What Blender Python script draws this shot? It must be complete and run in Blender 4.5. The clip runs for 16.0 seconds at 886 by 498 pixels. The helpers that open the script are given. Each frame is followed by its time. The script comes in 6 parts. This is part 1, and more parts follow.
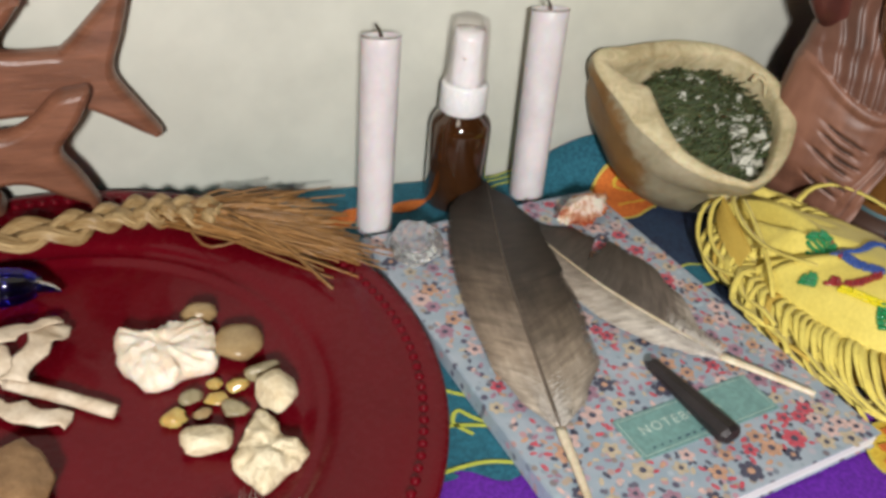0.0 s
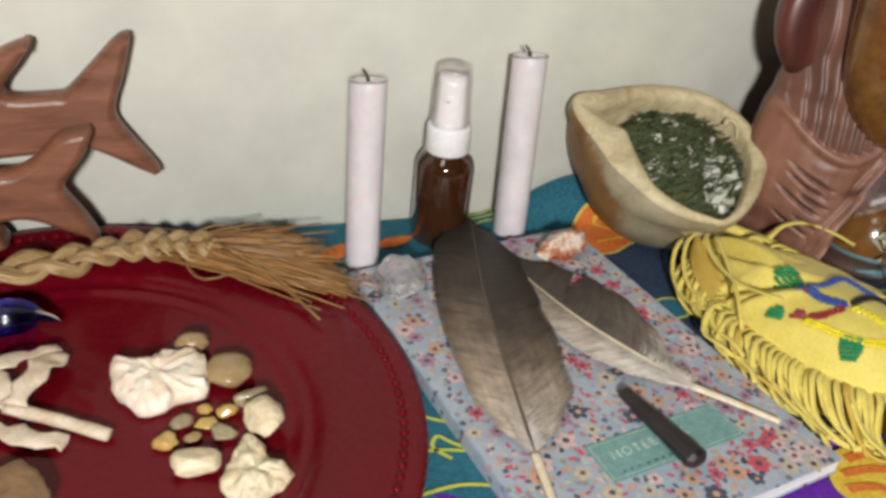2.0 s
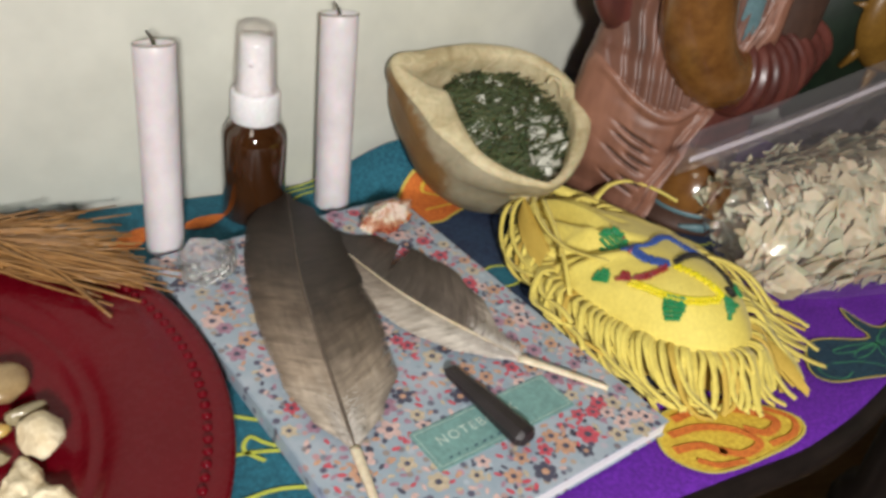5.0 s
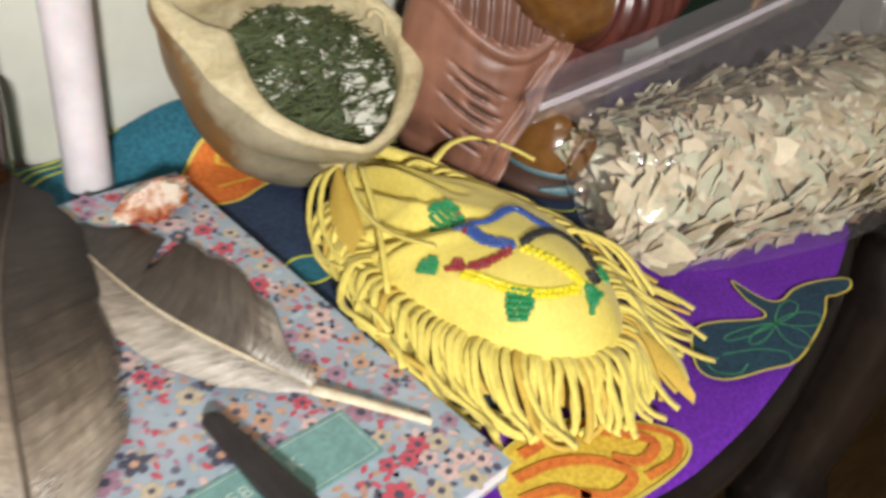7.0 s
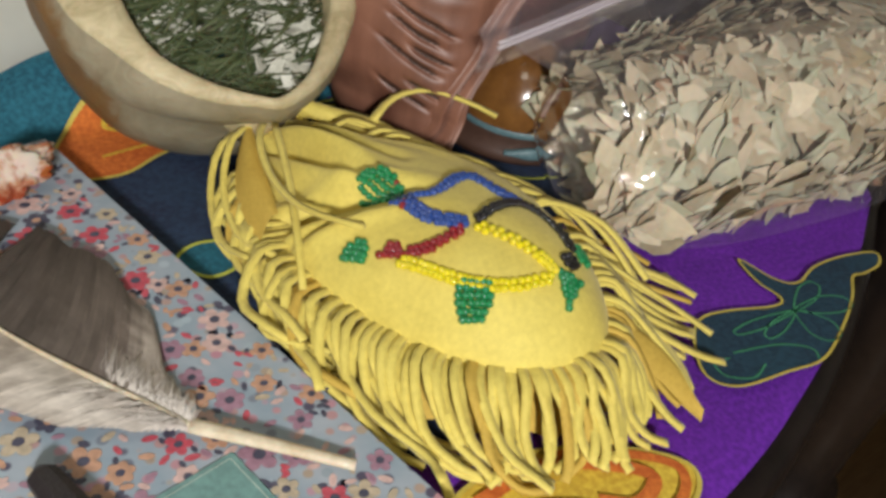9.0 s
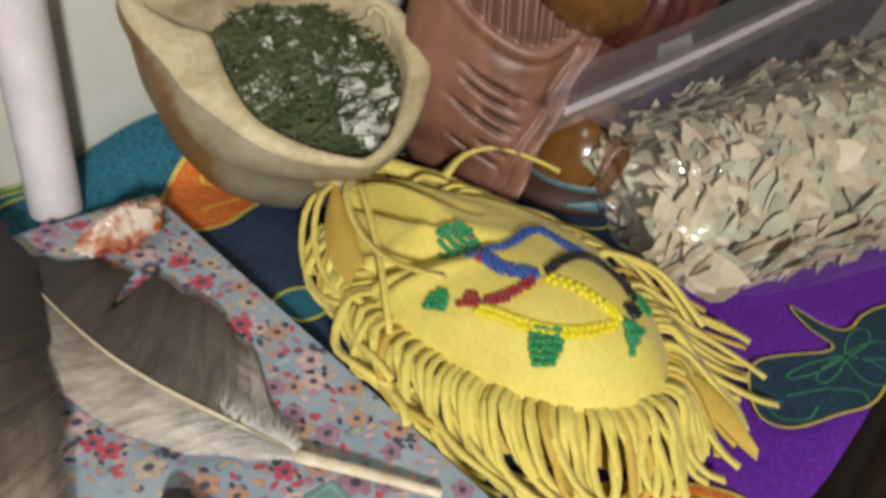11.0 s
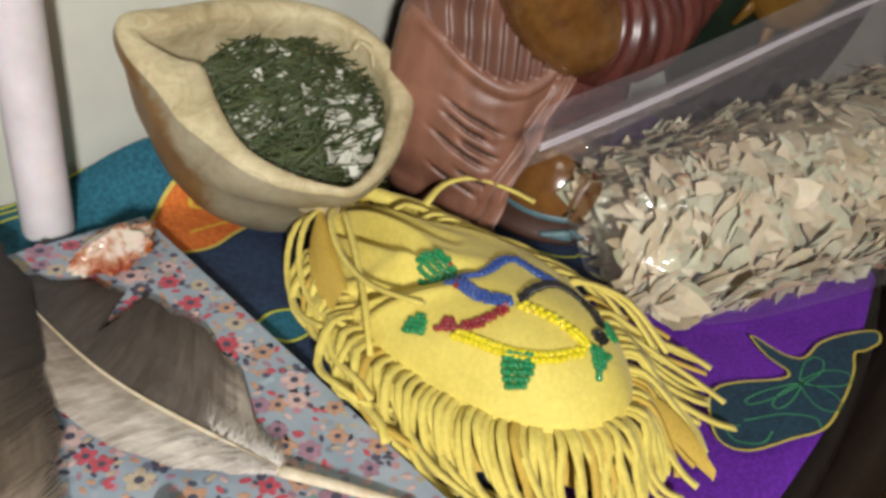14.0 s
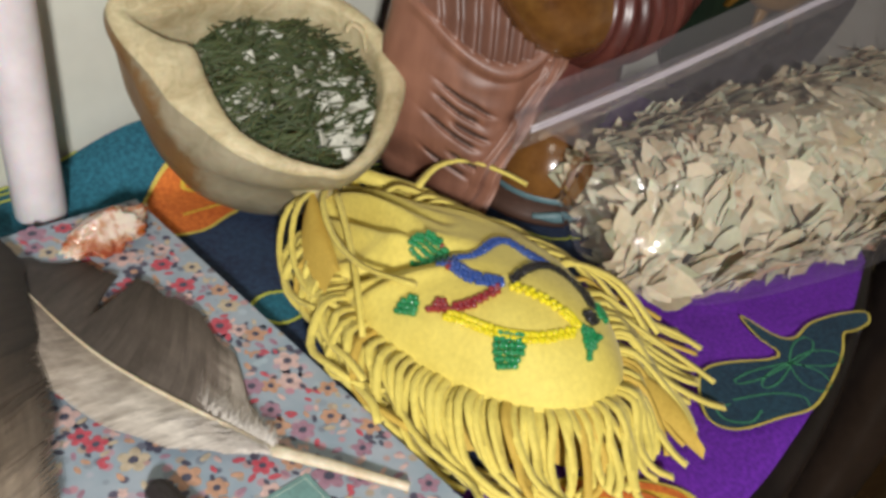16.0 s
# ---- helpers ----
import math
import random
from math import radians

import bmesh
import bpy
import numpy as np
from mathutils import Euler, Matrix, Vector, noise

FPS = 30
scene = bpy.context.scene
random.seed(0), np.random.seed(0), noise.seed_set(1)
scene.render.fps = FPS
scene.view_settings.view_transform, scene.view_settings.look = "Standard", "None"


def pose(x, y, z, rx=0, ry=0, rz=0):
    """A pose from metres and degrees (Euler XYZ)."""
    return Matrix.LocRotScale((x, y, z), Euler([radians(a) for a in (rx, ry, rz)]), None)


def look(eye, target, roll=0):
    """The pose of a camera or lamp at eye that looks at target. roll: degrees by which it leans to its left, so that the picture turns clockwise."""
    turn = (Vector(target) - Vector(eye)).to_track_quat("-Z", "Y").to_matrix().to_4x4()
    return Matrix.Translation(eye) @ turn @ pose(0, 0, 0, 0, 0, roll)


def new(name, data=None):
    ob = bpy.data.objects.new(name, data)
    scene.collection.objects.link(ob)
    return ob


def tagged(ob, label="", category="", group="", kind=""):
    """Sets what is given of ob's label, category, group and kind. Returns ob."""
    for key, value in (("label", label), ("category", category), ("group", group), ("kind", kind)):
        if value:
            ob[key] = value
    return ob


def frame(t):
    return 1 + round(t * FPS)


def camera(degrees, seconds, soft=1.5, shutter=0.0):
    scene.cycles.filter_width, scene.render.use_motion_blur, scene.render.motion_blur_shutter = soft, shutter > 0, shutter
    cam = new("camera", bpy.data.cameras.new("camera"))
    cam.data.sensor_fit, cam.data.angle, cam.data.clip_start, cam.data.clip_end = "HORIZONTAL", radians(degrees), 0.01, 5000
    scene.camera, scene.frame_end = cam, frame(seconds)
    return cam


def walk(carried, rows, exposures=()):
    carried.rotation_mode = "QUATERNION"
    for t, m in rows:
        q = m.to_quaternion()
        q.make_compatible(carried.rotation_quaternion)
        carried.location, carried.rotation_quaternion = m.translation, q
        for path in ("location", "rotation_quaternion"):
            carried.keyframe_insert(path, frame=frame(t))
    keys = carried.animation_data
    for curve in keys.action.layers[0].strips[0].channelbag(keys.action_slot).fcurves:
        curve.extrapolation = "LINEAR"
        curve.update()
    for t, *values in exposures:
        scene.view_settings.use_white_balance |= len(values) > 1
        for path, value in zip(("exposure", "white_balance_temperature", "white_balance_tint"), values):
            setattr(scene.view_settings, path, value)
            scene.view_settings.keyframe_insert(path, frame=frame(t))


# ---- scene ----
from mathutils import geometry
cam = camera(56.0, 16.0, soft=3.4, shutter=0.5)
PATH = [
    (0, (-0.094, -0.366, 0.257), (0.503, 1.169, -0.877), 6.1),
    (0.5, (-0.093, -0.364, 0.252), (0.519, 1.161, -0.888), 6.4),
    (1, (-0.087, -0.365, 0.256), (0.547, 1.162, -0.869), 6.4),
    (1.5, (-0.092, -0.377, 0.268), (0.552, 1.193, -0.79), 6.9),
    (2, (-0.093, -0.385, 0.266), (0.518, 1.201, -0.789), 6.2),
    (2.5, (-0.09, -0.386, 0.264), (0.527, 1.194, -0.795), 6.2),
    (3, (-0.086, -0.384, 0.267), (0.557, 1.189, -0.788), 6.8),
    (3.5, (-0.078, -0.376, 0.259), (0.639, 1.147, -0.821), 8.1),
    (4, (-0.072, -0.379, 0.253), (0.717, 1.083, -0.86), 9.5),
    (4.2, (-0.069, -0.376, 0.258), (0.752, 1.072, -0.851), 9.4),
    (6.3, (-0.033, -0.354, 0.247), (0.938, 1.032, -0.818), 9.5),
    (6.5, (-0.016, -0.348, 0.24), (0.964, 1.036, -0.819), 9.0),
    (7, (0.031, -0.315, 0.218), (1.043, 0.870, -0.869), 10.4),
    (7.5, (0.058, -0.292, 0.198), (1.092, 0.880, -0.882), 10.9),
    (8, (0.076, -0.278, 0.186), (1.111, 0.859, -0.930), 10.5),
    (8.5, (0.081, -0.276, 0.181), (1.113, 0.851, -0.947), 10.3),
    (8.7, (0.082, -0.276, 0.179), (1.120, 0.848, -0.947), 10.4),
    (10.8, (0.066, -0.282, 0.191), (1.091, 0.98, -0.973), 8.6),
    (11, (0.062, -0.284, 0.197), (1.083, 1.009, -0.937), 8.1),
    (11.5, (0.059, -0.287, 0.209), (1.131, 1.018, -0.863), 9.5),
    (12, (0.062, -0.291, 0.208), (1.16, 0.98, -0.877), 10.1),
    (12.5, (0.063, -0.29, 0.207), (1.165, 0.981, -0.875), 9.9),
    (13, (0.062, -0.288, 0.205), (1.155, 0.979, -0.889), 10.0),
    (13.5, (0.056, -0.289, 0.206), (1.134, 0.992, -0.889), 10.1),
    (14, (0.054, -0.292, 0.208), (1.13, 0.994, -0.881), 10.1),
    (14.5, (0.052, -0.29, 0.208), (1.127, 0.999, -0.88), 10.1),
    (15, (0.05, -0.291, 0.208), (1.118, 1.009, -0.874), 10.2),
    (15.5, (0.052, -0.292, 0.209), (1.126, 0.999, -0.876), 10.1),
    (16, (0.054, -0.294, 0.208), (1.132, 0.966, -0.91), 10.3),
]
walk(cam, [(t, look(eye, target, roll)) for t, eye, target, roll in PATH],
     exposures=((0, -0.52), (4.2, -0.56), (6.4, -0.26), (7.2, -0.16), (8.0, -0.48), (8.7, -0.62), (11.0, -0.62), (12.5, -0.46), (16.0, -0.48)))

# ---- light ----
world = bpy.data.worlds.new("room_world")
scene.world = world
world.use_nodes = True
world.node_tree.nodes["Background"].inputs[0].default_value = (1.0, 0.93, 0.82, 1)
world.node_tree.nodes["Background"].inputs[1].default_value = 0.05


def area_lamp(name, eye, target, size, watts, colour):
    data = bpy.data.lights.new(name, "AREA")
    data.shape, data.size, data.energy, data.color = "DISK", size, watts, colour
    ob = new(name, data)
    ob.matrix_world = look(eye, target)
    return ob


area_lamp("lamp_light", (-0.20, -0.86, 0.43), (0.06, 0.0, 0.06), 0.09, 15.0, (1.0, 0.97, 0.945))
# unseen warm fill from above, added to lift the floor and the room
area_lamp("overhead_fill", (-0.6, -0.9, 1.75), (0.0, 0.0, 0.0), 0.4, 3.5, (1.0, 0.93, 0.80))


# ---- materials ----
class Nodes:
    def __init__(self, name):
        self.mat = bpy.data.materials.new(name)
        self.mat.use_nodes = True
        self.tree = self.mat.node_tree
        self.bsdf = self.tree.nodes["Principled BSDF"]
        self.out = self.tree.nodes["Material Output"]
        self.pos = self.add("ShaderNodeNewGeometry").outputs["Position"]

    def add(self, kind, **values):
        node = self.tree.nodes.new(kind)
        for key, value in values.items():
            node.inputs[key].default_value = value
        return node

    def link(self, a, b):
        self.tree.links.new(a, b)

    def noise(self, scale, detail=4.0, rough=0.6, stretch=None, vector=None, twist=0.0):
        n = self.add("ShaderNodeTexNoise", Scale=scale, Detail=detail, Roughness=rough, Distortion=twist)
        v = vector or self.pos
        if stretch:
            m = self.add("ShaderNodeMapping", Scale=stretch)
            self.link(v, m.inputs["Vector"])
            v = m.outputs["Vector"]
        self.link(v, n.inputs["Vector"])
        return n.outputs["Fac"]

    def ramp(self, fac, stops):
        r = self.tree.nodes.new("ShaderNodeValToRGB")
        els = r.color_ramp.elements
        while len(els) < len(stops):
            els.new(0.5)
        for e, (p, c) in zip(els, stops):
            e.position, e.color = p, (*c, 1)
        self.link(fac, r.inputs["Fac"])
        return r.outputs["Color"]

    def mix(self, fac, a, b, blend="MIX"):
        m = self.tree.nodes.new("ShaderNodeMix")
        m.data_type, m.blend_type = "RGBA", blend
        for sock, value in ((m.inputs[0], fac), (m.inputs[6], a), (m.inputs[7], b)):
            if isinstance(value, (int, float)):
                sock.default_value = value
            elif isinstance(value, tuple):
                sock.default_value = (*value, 1)
            else:
                self.link(value, sock)
        return m.outputs[2]

    def bump(self, height, strength, distance):
        b = self.add("ShaderNodeBump", Strength=strength, Distance=distance)
        self.link(height, b.inputs["Height"])
        self.link(b.outputs["Normal"], self.bsdf.inputs["Normal"])
        return b

    def set(self, **values):
        for key, value in values.items():
            self.bsdf.inputs[key.replace("_", " ")].default_value = value
        return self


def surface(name, dark, light, scale, rough=0.6, bump=0.3, depth=0.0005, fine=None, stretch=None, spread=0.25, **extra):
    """Two tones mixed by noise, with a finer grain in the relief."""
    n = Nodes(name)
    big = n.noise(scale, 5.0, 0.6, stretch)
    grain = n.noise(fine or scale * 8, 3.0, 0.6, stretch)
    col = n.ramp(big, [(0.5 - spread, dark), (0.5 + spread, light)])
    col = n.mix(0.25, col, n.ramp(grain, [(0.3, tuple(v * 0.55 for v in dark)), (0.7, light)]))
    n.link(col, n.bsdf.inputs["Base Color"])
    n.set(Roughness=rough, **extra)
    if bump:
        h = n.add("ShaderNodeMath")
        h.operation = "ADD"
        n.link(big, h.inputs[0])
        n.link(grain, h.inputs[1])
        n.bump(h.outputs[0], bump, depth)
    return n.mat


WALL = surface("wall_paint", (0.85, 0.86, 0.75), (0.875, 0.88, 0.77), 4, 0.6, 0.04, 0.0006, 30)
CEIL = surface("ceiling_paint", (0.7, 0.7, 0.66), (0.78, 0.78, 0.74), 6, 0.8, 0.1, 0.001)
FLOORM = surface("floor_wood", (0.36, 0.20, 0.09), (0.54, 0.34, 0.17), 5, 0.4, 0.2, 0.001, 40, (1, 9, 1))
BLACKWOOD = surface("black_lacquer", (0.006, 0.005, 0.005), (0.02, 0.014, 0.012), 30, 0.28, 0.1, 0.0004)
WAX = surface("candle_wax", (0.68, 0.63, 0.65), (0.75, 0.70, 0.72), 30, 0.42, 0.05, 0.0003, 60, None, 0.25, Subsurface_Weight=0.25, Subsurface_Scale=0.006)
SOOT = surface("charred_wick", (0.02, 0.018, 0.014), (0.09, 0.075, 0.05), 400, 0.9, 0.5, 0.0005)
WHITE_PLASTIC = surface("white_plastic", (0.80, 0.79, 0.80), (0.86, 0.85, 0.86), 60, 0.32, 0.05, 0.0003, Subsurface_Weight=0.1, Subsurface_Scale=0.002)
PAPER = surface("page_edges", (0.62, 0.61, 0.60), (0.86, 0.85, 0.84), 300, 0.8, 0.5, 0.0004, 900, (0.02, 0.02, 3))
BONE = surface("dried_bone", (0.52, 0.38, 0.24), (0.82, 0.72, 0.58), 90, 0.6, 0.4, 0.0008, 500)
TOURM = surface("black_tourmaline", (0.006, 0.004, 0.005), (0.03, 0.022, 0.024), 60, 0.45, 0.8, 0.0006, 900, (1, 1, 0.2))
AMBERSTONE = surface("amber_pebble", (0.36, 0.22, 0.05), (0.64, 0.47, 0.16), 120, 0.22, 0.2, 0.0004, 500, None, 0.3, Subsurface_Weight=0.3, Subsurface_Scale=0.004)
TANPEB = surface("tan_pebble", (0.23, 0.14, 0.06), (0.42, 0.30, 0.15), 110, 0.30, 0.3, 0.0005, 600)
ROUGHWHITE = surface("rough_white_stone", (0.80, 0.60, 0.40), (0.95, 0.91, 0.83), 60, 0.5, 0.5, 0.0012, 260, None, 0.16, Subsurface_Weight=0.2, Subsurface_Scale=0.004)
ROUGHCREAM = surface("rough_cream_stone", (0.62, 0.47, 0.26), (0.90, 0.81, 0.60), 80, 0.7, 0.6, 0.0014, 320)
BROWNSTONE = surface("brown_flint", (0.15, 0.075, 0.03), (0.36, 0.21, 0.10), 60, 0.45, 0.6, 0.0012, 300)
DOWN = surface("down_feather", (0.62, 0.55, 0.48), (0.84, 0.80, 0.74), 200, 0.9, 0)
SHARKWOOD = surface("carved_hardwood", (0.10, 0.036, 0.019), (0.29, 0.122, 0.070), 26, 0.36, 0.35, 0.0008, 160, (0.6, 1, 5), 0.24)
WHITECHIP = surface("white_chips", (0.42, 0.42, 0.34), (0.78, 0.77, 0.68), 140, 0.55, 0.3, 0.0004)

def flakes(name, dark, light, scale, rough, bump, depth, fine):
    """Dried leaf: one tone for each leaf, with mottling and long veins."""
    n = Nodes(name)
    rnd = n.add("ShaderNodeNewGeometry").outputs["Random Per Island"]
    big = n.noise(scale, 5.0, 0.6)
    grain = n.noise(fine, 3.0, 0.6)
    col = n.ramp(rnd, [(0.0, dark), (0.5, tuple((a + b) / 2 for a, b in zip(dark, light))), (1.0, light)])
    col = n.mix(0.35, col, n.ramp(big, [(0.3, dark), (0.7, light)]))
    col = n.mix(0.12, col, n.ramp(grain, [(0.3, tuple(v * 0.5 for v in dark)), (0.7, light)]))
    n.link(col, n.bsdf.inputs["Base Color"])
    n.set(Roughness=rough, Subsurface_Weight=0.15, Subsurface_Scale=0.003)
    n.bump(grain, bump, depth)
    return n.mat


GREENBLADE = flakes("dried_needles", (0.022, 0.038, 0.012), (0.110, 0.135, 0.052), 160, 0.55, 0.2, 0.0003, 500)
FLAKE = flakes("dried_leaf_flakes", (0.28, 0.21, 0.115), (0.72, 0.63, 0.46), 70, 0.65, 0.4, 0.0005, 400)
FLAKEGREEN = flakes("grey_green_leaf", (0.24, 0.23, 0.14), (0.66, 0.64, 0.48), 80, 0.65, 0.4, 0.0005, 400)
FLAKEPINK = flakes("pinkish_leaf", (0.32, 0.18, 0.10), (0.52, 0.34, 0.21), 80, 0.6, 0.3, 0.0005, 400)
LEATHER = surface("yellow_buckskin", (0.63, 0.495, 0.085), (0.81, 0.685, 0.16), 34, 0.72, 0.22, 0.0005, 500, None, 0.25, Sheen_Weight=0.12)
LEATHER_IN = surface("tan_buckskin_inside", (0.50, 0.32, 0.045), (0.68, 0.48, 0.09), 30, 0.8, 0.4, 0.0006, 900)
THREAD = surface("gold_print_line", (0.55, 0.42, 0.06), (0.72, 0.60, 0.12), 200, 0.7, 0)
LIME = surface("lime_print_line", (0.42, 0.48, 0.05), (0.62, 0.66, 0.10), 200, 0.7, 0)
GREENLINE = surface("green_print_line", (0.03, 0.20, 0.10), (0.08, 0.36, 0.18), 200, 0.7, 0)
MASKY = surface("ochre_mask_paint", (0.19, 0.09, 0.014), (0.32, 0.17, 0.030), 40, 0.4, 0.2, 0.0006)
MASKG = surface("dark_green_mask_paint", (0.004, 0.010, 0.006), (0.014, 0.03, 0.015), 40, 0.45, 0.2, 0.0006)


def fabric(name, dark, light, scale=14):
    """Dyed rayon cloth: a fine weave and cloudy dye."""
    n = Nodes(name)
    cloud = n.noise(scale, 6.0, 0.65)
    speck = n.noise(520, 2.0, 0.6)
    weave = [n.tree.nodes.new("ShaderNodeTexWave") for _ in range(2)]
    for w, axis in zip(weave, "XY"):
        w.bands_direction = axis
        w.inputs["Scale"].default_value = 420
        w.inputs["Distortion"].default_value = 0.6
        n.link(n.pos, w.inputs["Vector"])
    col = n.ramp(cloud, [(0.3, dark), (0.7, light)])
    col = n.mix(0.24, col, n.ramp(speck, [(0.38, tuple(v * 0.4 for v in dark)), (0.66, tuple(min(1, v * 1.9 + 0.012) for v in light))]))
    n.link(col, n.bsdf.inputs["Base Color"])
    n.set(Roughness=0.85)
    add = n.add("ShaderNodeMath")
    add.operation = "ADD"
    n.link(weave[0].outputs["Fac"], add.inputs[0])
    n.link(weave[1].outputs["Fac"], add.inputs[1])
    wrinkle = n.noise(30, 3.0, 0.5)
    mul = n.add("ShaderNodeMath")
    mul.operation = "MULTIPLY_ADD"
    mul.inputs[1].default_value = 14.0
    n.link(wrinkle, mul.inputs[0])
    n.link(add.outputs[0], mul.inputs[2])
    n.bump(mul.outputs[0], 0.35, 0.00025)
    return n.mat


PURPLE = fabric("purple_cloth", (0.085, 0.006, 0.25), (0.150, 0.014, 0.40))
TEAL = fabric("teal_cloth", (0.006, 0.075, 0.12), (0.018, 0.15, 0.21))
NAVY = fabric("navy_cloth", (0.010, 0.014, 0.045), (0.018, 0.045, 0.095), 24)
DARKTEAL = fabric("dark_teal_cloth", (0.006, 0.022, 0.05), (0.010, 0.05, 0.08), 24)
ORANGE = fabric("orange_cloth", (0.55, 0.10, 0.015), (0.75, 0.20, 0.03), 30)
YELLOWC = fabric("yellow_cloth", (0.66, 0.38, 0.03), (0.80, 0.55, 0.06), 40)


def flat(name, colour, rough=0.6, **extra):
    n = Nodes(name)
    grain = n.noise(500, 2.0)
    n.link(n.ramp(grain, [(0.3, tuple(v * 0.72 for v in colour)), (0.7, colour)]), n.bsdf.inputs["Base Color"])
    n.set(Roughness=rough, **extra)
    return n.mat


def plate_lacquer():
    n = Nodes("red_lacquer")
    cloud = n.noise(9, 5.0)
    brush = n.noise(240, 3.0)
    col = n.ramp(cloud, [(0.3, (0.100, 0.0014, 0.0055)), (0.75, (0.142, 0.0024, 0.009))])
    n.link(col, n.bsdf.inputs["Base Color"])
    n.link(n.ramp(brush, [(0.3, (0.20,) * 3), (0.7, (0.34,) * 3)]), n.bsdf.inputs["Roughness"])
    n.set(Metallic=0.0, Specular_IOR_Level=0.10, Coat_Weight=0.22, Coat_Roughness=0.05)
    n.bump(brush, 0.06, 0.0003)
    return n.mat


PLATE = plate_lacquer()


def glass(name, colour, rough=0.02, ior=1.5):
    n = Nodes(name)
    n.set(Base_Color=(*colour, 1), Roughness=rough, IOR=ior, Transmission_Weight=1.0)
    return n


CRYSTAL = glass("clear_crystal", (0.93, 0.95, 0.97), 0.03, 1.5).set(Transmission_Weight=0.94).mat
BLUEGLASS = glass("cobalt_glass", (0.03, 0.03, 0.75)).mat
QUARTZ = surface("cloudy_quartz", (0.30, 0.24, 0.12), (0.58, 0.50, 0.32), 160, 0.18, 0.3, 0.0006, 500, Transmission_Weight=0.35)
AMBERGLASS = surface("amber_glass", (0.030, 0.010, 0.003), (0.055, 0.020, 0.006), 20, 0.07, 0, Coat_Weight=0.6, Coat_Roughness=0.04)


def film_material(name="clear_polythene", wrinkles=1.7, veil=0.055, shine=0.9):
    """Thin clear polythene: see-through, with gloss that grows towards the edge."""
    n = Nodes(name)
    clear = n.add("ShaderNodeBsdfTransparent", Color=(0.97, 0.96, 0.97, 1))
    gloss = n.add("ShaderNodeBsdfGlossy", Color=(0.96, 0.95, 0.96, 1), Roughness=0.07)
    milky = n.add("ShaderNodeBsdfDiffuse", Color=(0.74, 0.68, 0.72, 1))
    fres = n.add("ShaderNodeFresnel", IOR=1.5)
    wr = n.noise(30, 3.0, 0.5, (1, 1, 1.6), None, 1.0)
    fine = n.noise(150, 2.0, 0.5)
    b = n.add("ShaderNodeBump", Strength=0.9 * wrinkles, Distance=0.004)
    n.link(wr, b.inputs["Height"])
    b2 = n.add("ShaderNodeBump", Strength=0.4 * wrinkles, Distance=0.001)
    n.link(fine, b2.inputs["Height"])
    n.link(b.outputs["Normal"], b2.inputs["Normal"])
    n.link(b2.outputs["Normal"], gloss.inputs["Normal"])
    n.link(b2.outputs["Normal"], fres.inputs["Normal"])
    haze = n.add("ShaderNodeMixShader", Fac=veil)
    n.link(clear.outputs[0], haze.inputs[1])
    n.link(milky.outputs[0], haze.inputs[2])
    m = n.add("ShaderNodeMixShader")
    less = n.add("ShaderNodeMath")
    less.operation = "MULTIPLY"
    less.inputs[1].default_value = shine
    n.link(fres.outputs[0], less.inputs[0])
    n.link(less.outputs[0], m.inputs[0])
    n.link(haze.outputs[0], m.inputs[1])
    n.link(gloss.outputs[0], m.inputs[2])
    n.link(m.outputs[0], n.out.inputs["Surface"])
    return n.mat


FILM = film_material()
FILM_LIP = film_material("smooth_polythene_lip", 0.25, 0.10, 0.25)


def cap_material():
    n = Nodes("clear_cap_plastic")
    clear = n.add("ShaderNodeBsdfTransparent", Color=(0.99, 0.98, 0.98, 1))
    gloss = n.add("ShaderNodeBsdfGlossy", Color=(1, 1, 1, 1), Roughness=0.12)
    fres = n.add("ShaderNodeFresnel", IOR=1.4)
    less = n.add("ShaderNodeMath")
    less.operation = "MULTIPLY"
    less.inputs[1].default_value = 0.35
    n.link(fres.outputs[0], less.inputs[0])
    m = n.add("ShaderNodeMixShader")
    n.link(less.outputs[0], m.inputs[0])
    n.link(clear.outputs[0], m.inputs[1])
    n.link(gloss.outputs[0], m.inputs[2])
    n.link(m.outputs[0], n.out.inputs["Surface"])
    return n.mat


CAP = cap_material()


def zip_material():
    n = Nodes("zip_strip_polythene")
    clear = n.add("ShaderNodeBsdfTransparent", Color=(0.92, 0.88, 0.92, 1))
    milky = n.add("ShaderNodeBsdfPrincipled", Roughness=0.25)
    milky.inputs["Base Color"].default_value = (0.74, 0.70, 0.73, 1)
    m = n.add("ShaderNodeMixShader", Fac=0.45)
    n.link(clear.outputs[0], m.inputs[1])
    n.link(milky.outputs[0], m.inputs[2])
    n.link(m.outputs[0], n.out.inputs["Surface"])
    return n.mat


ZIP = zip_material()


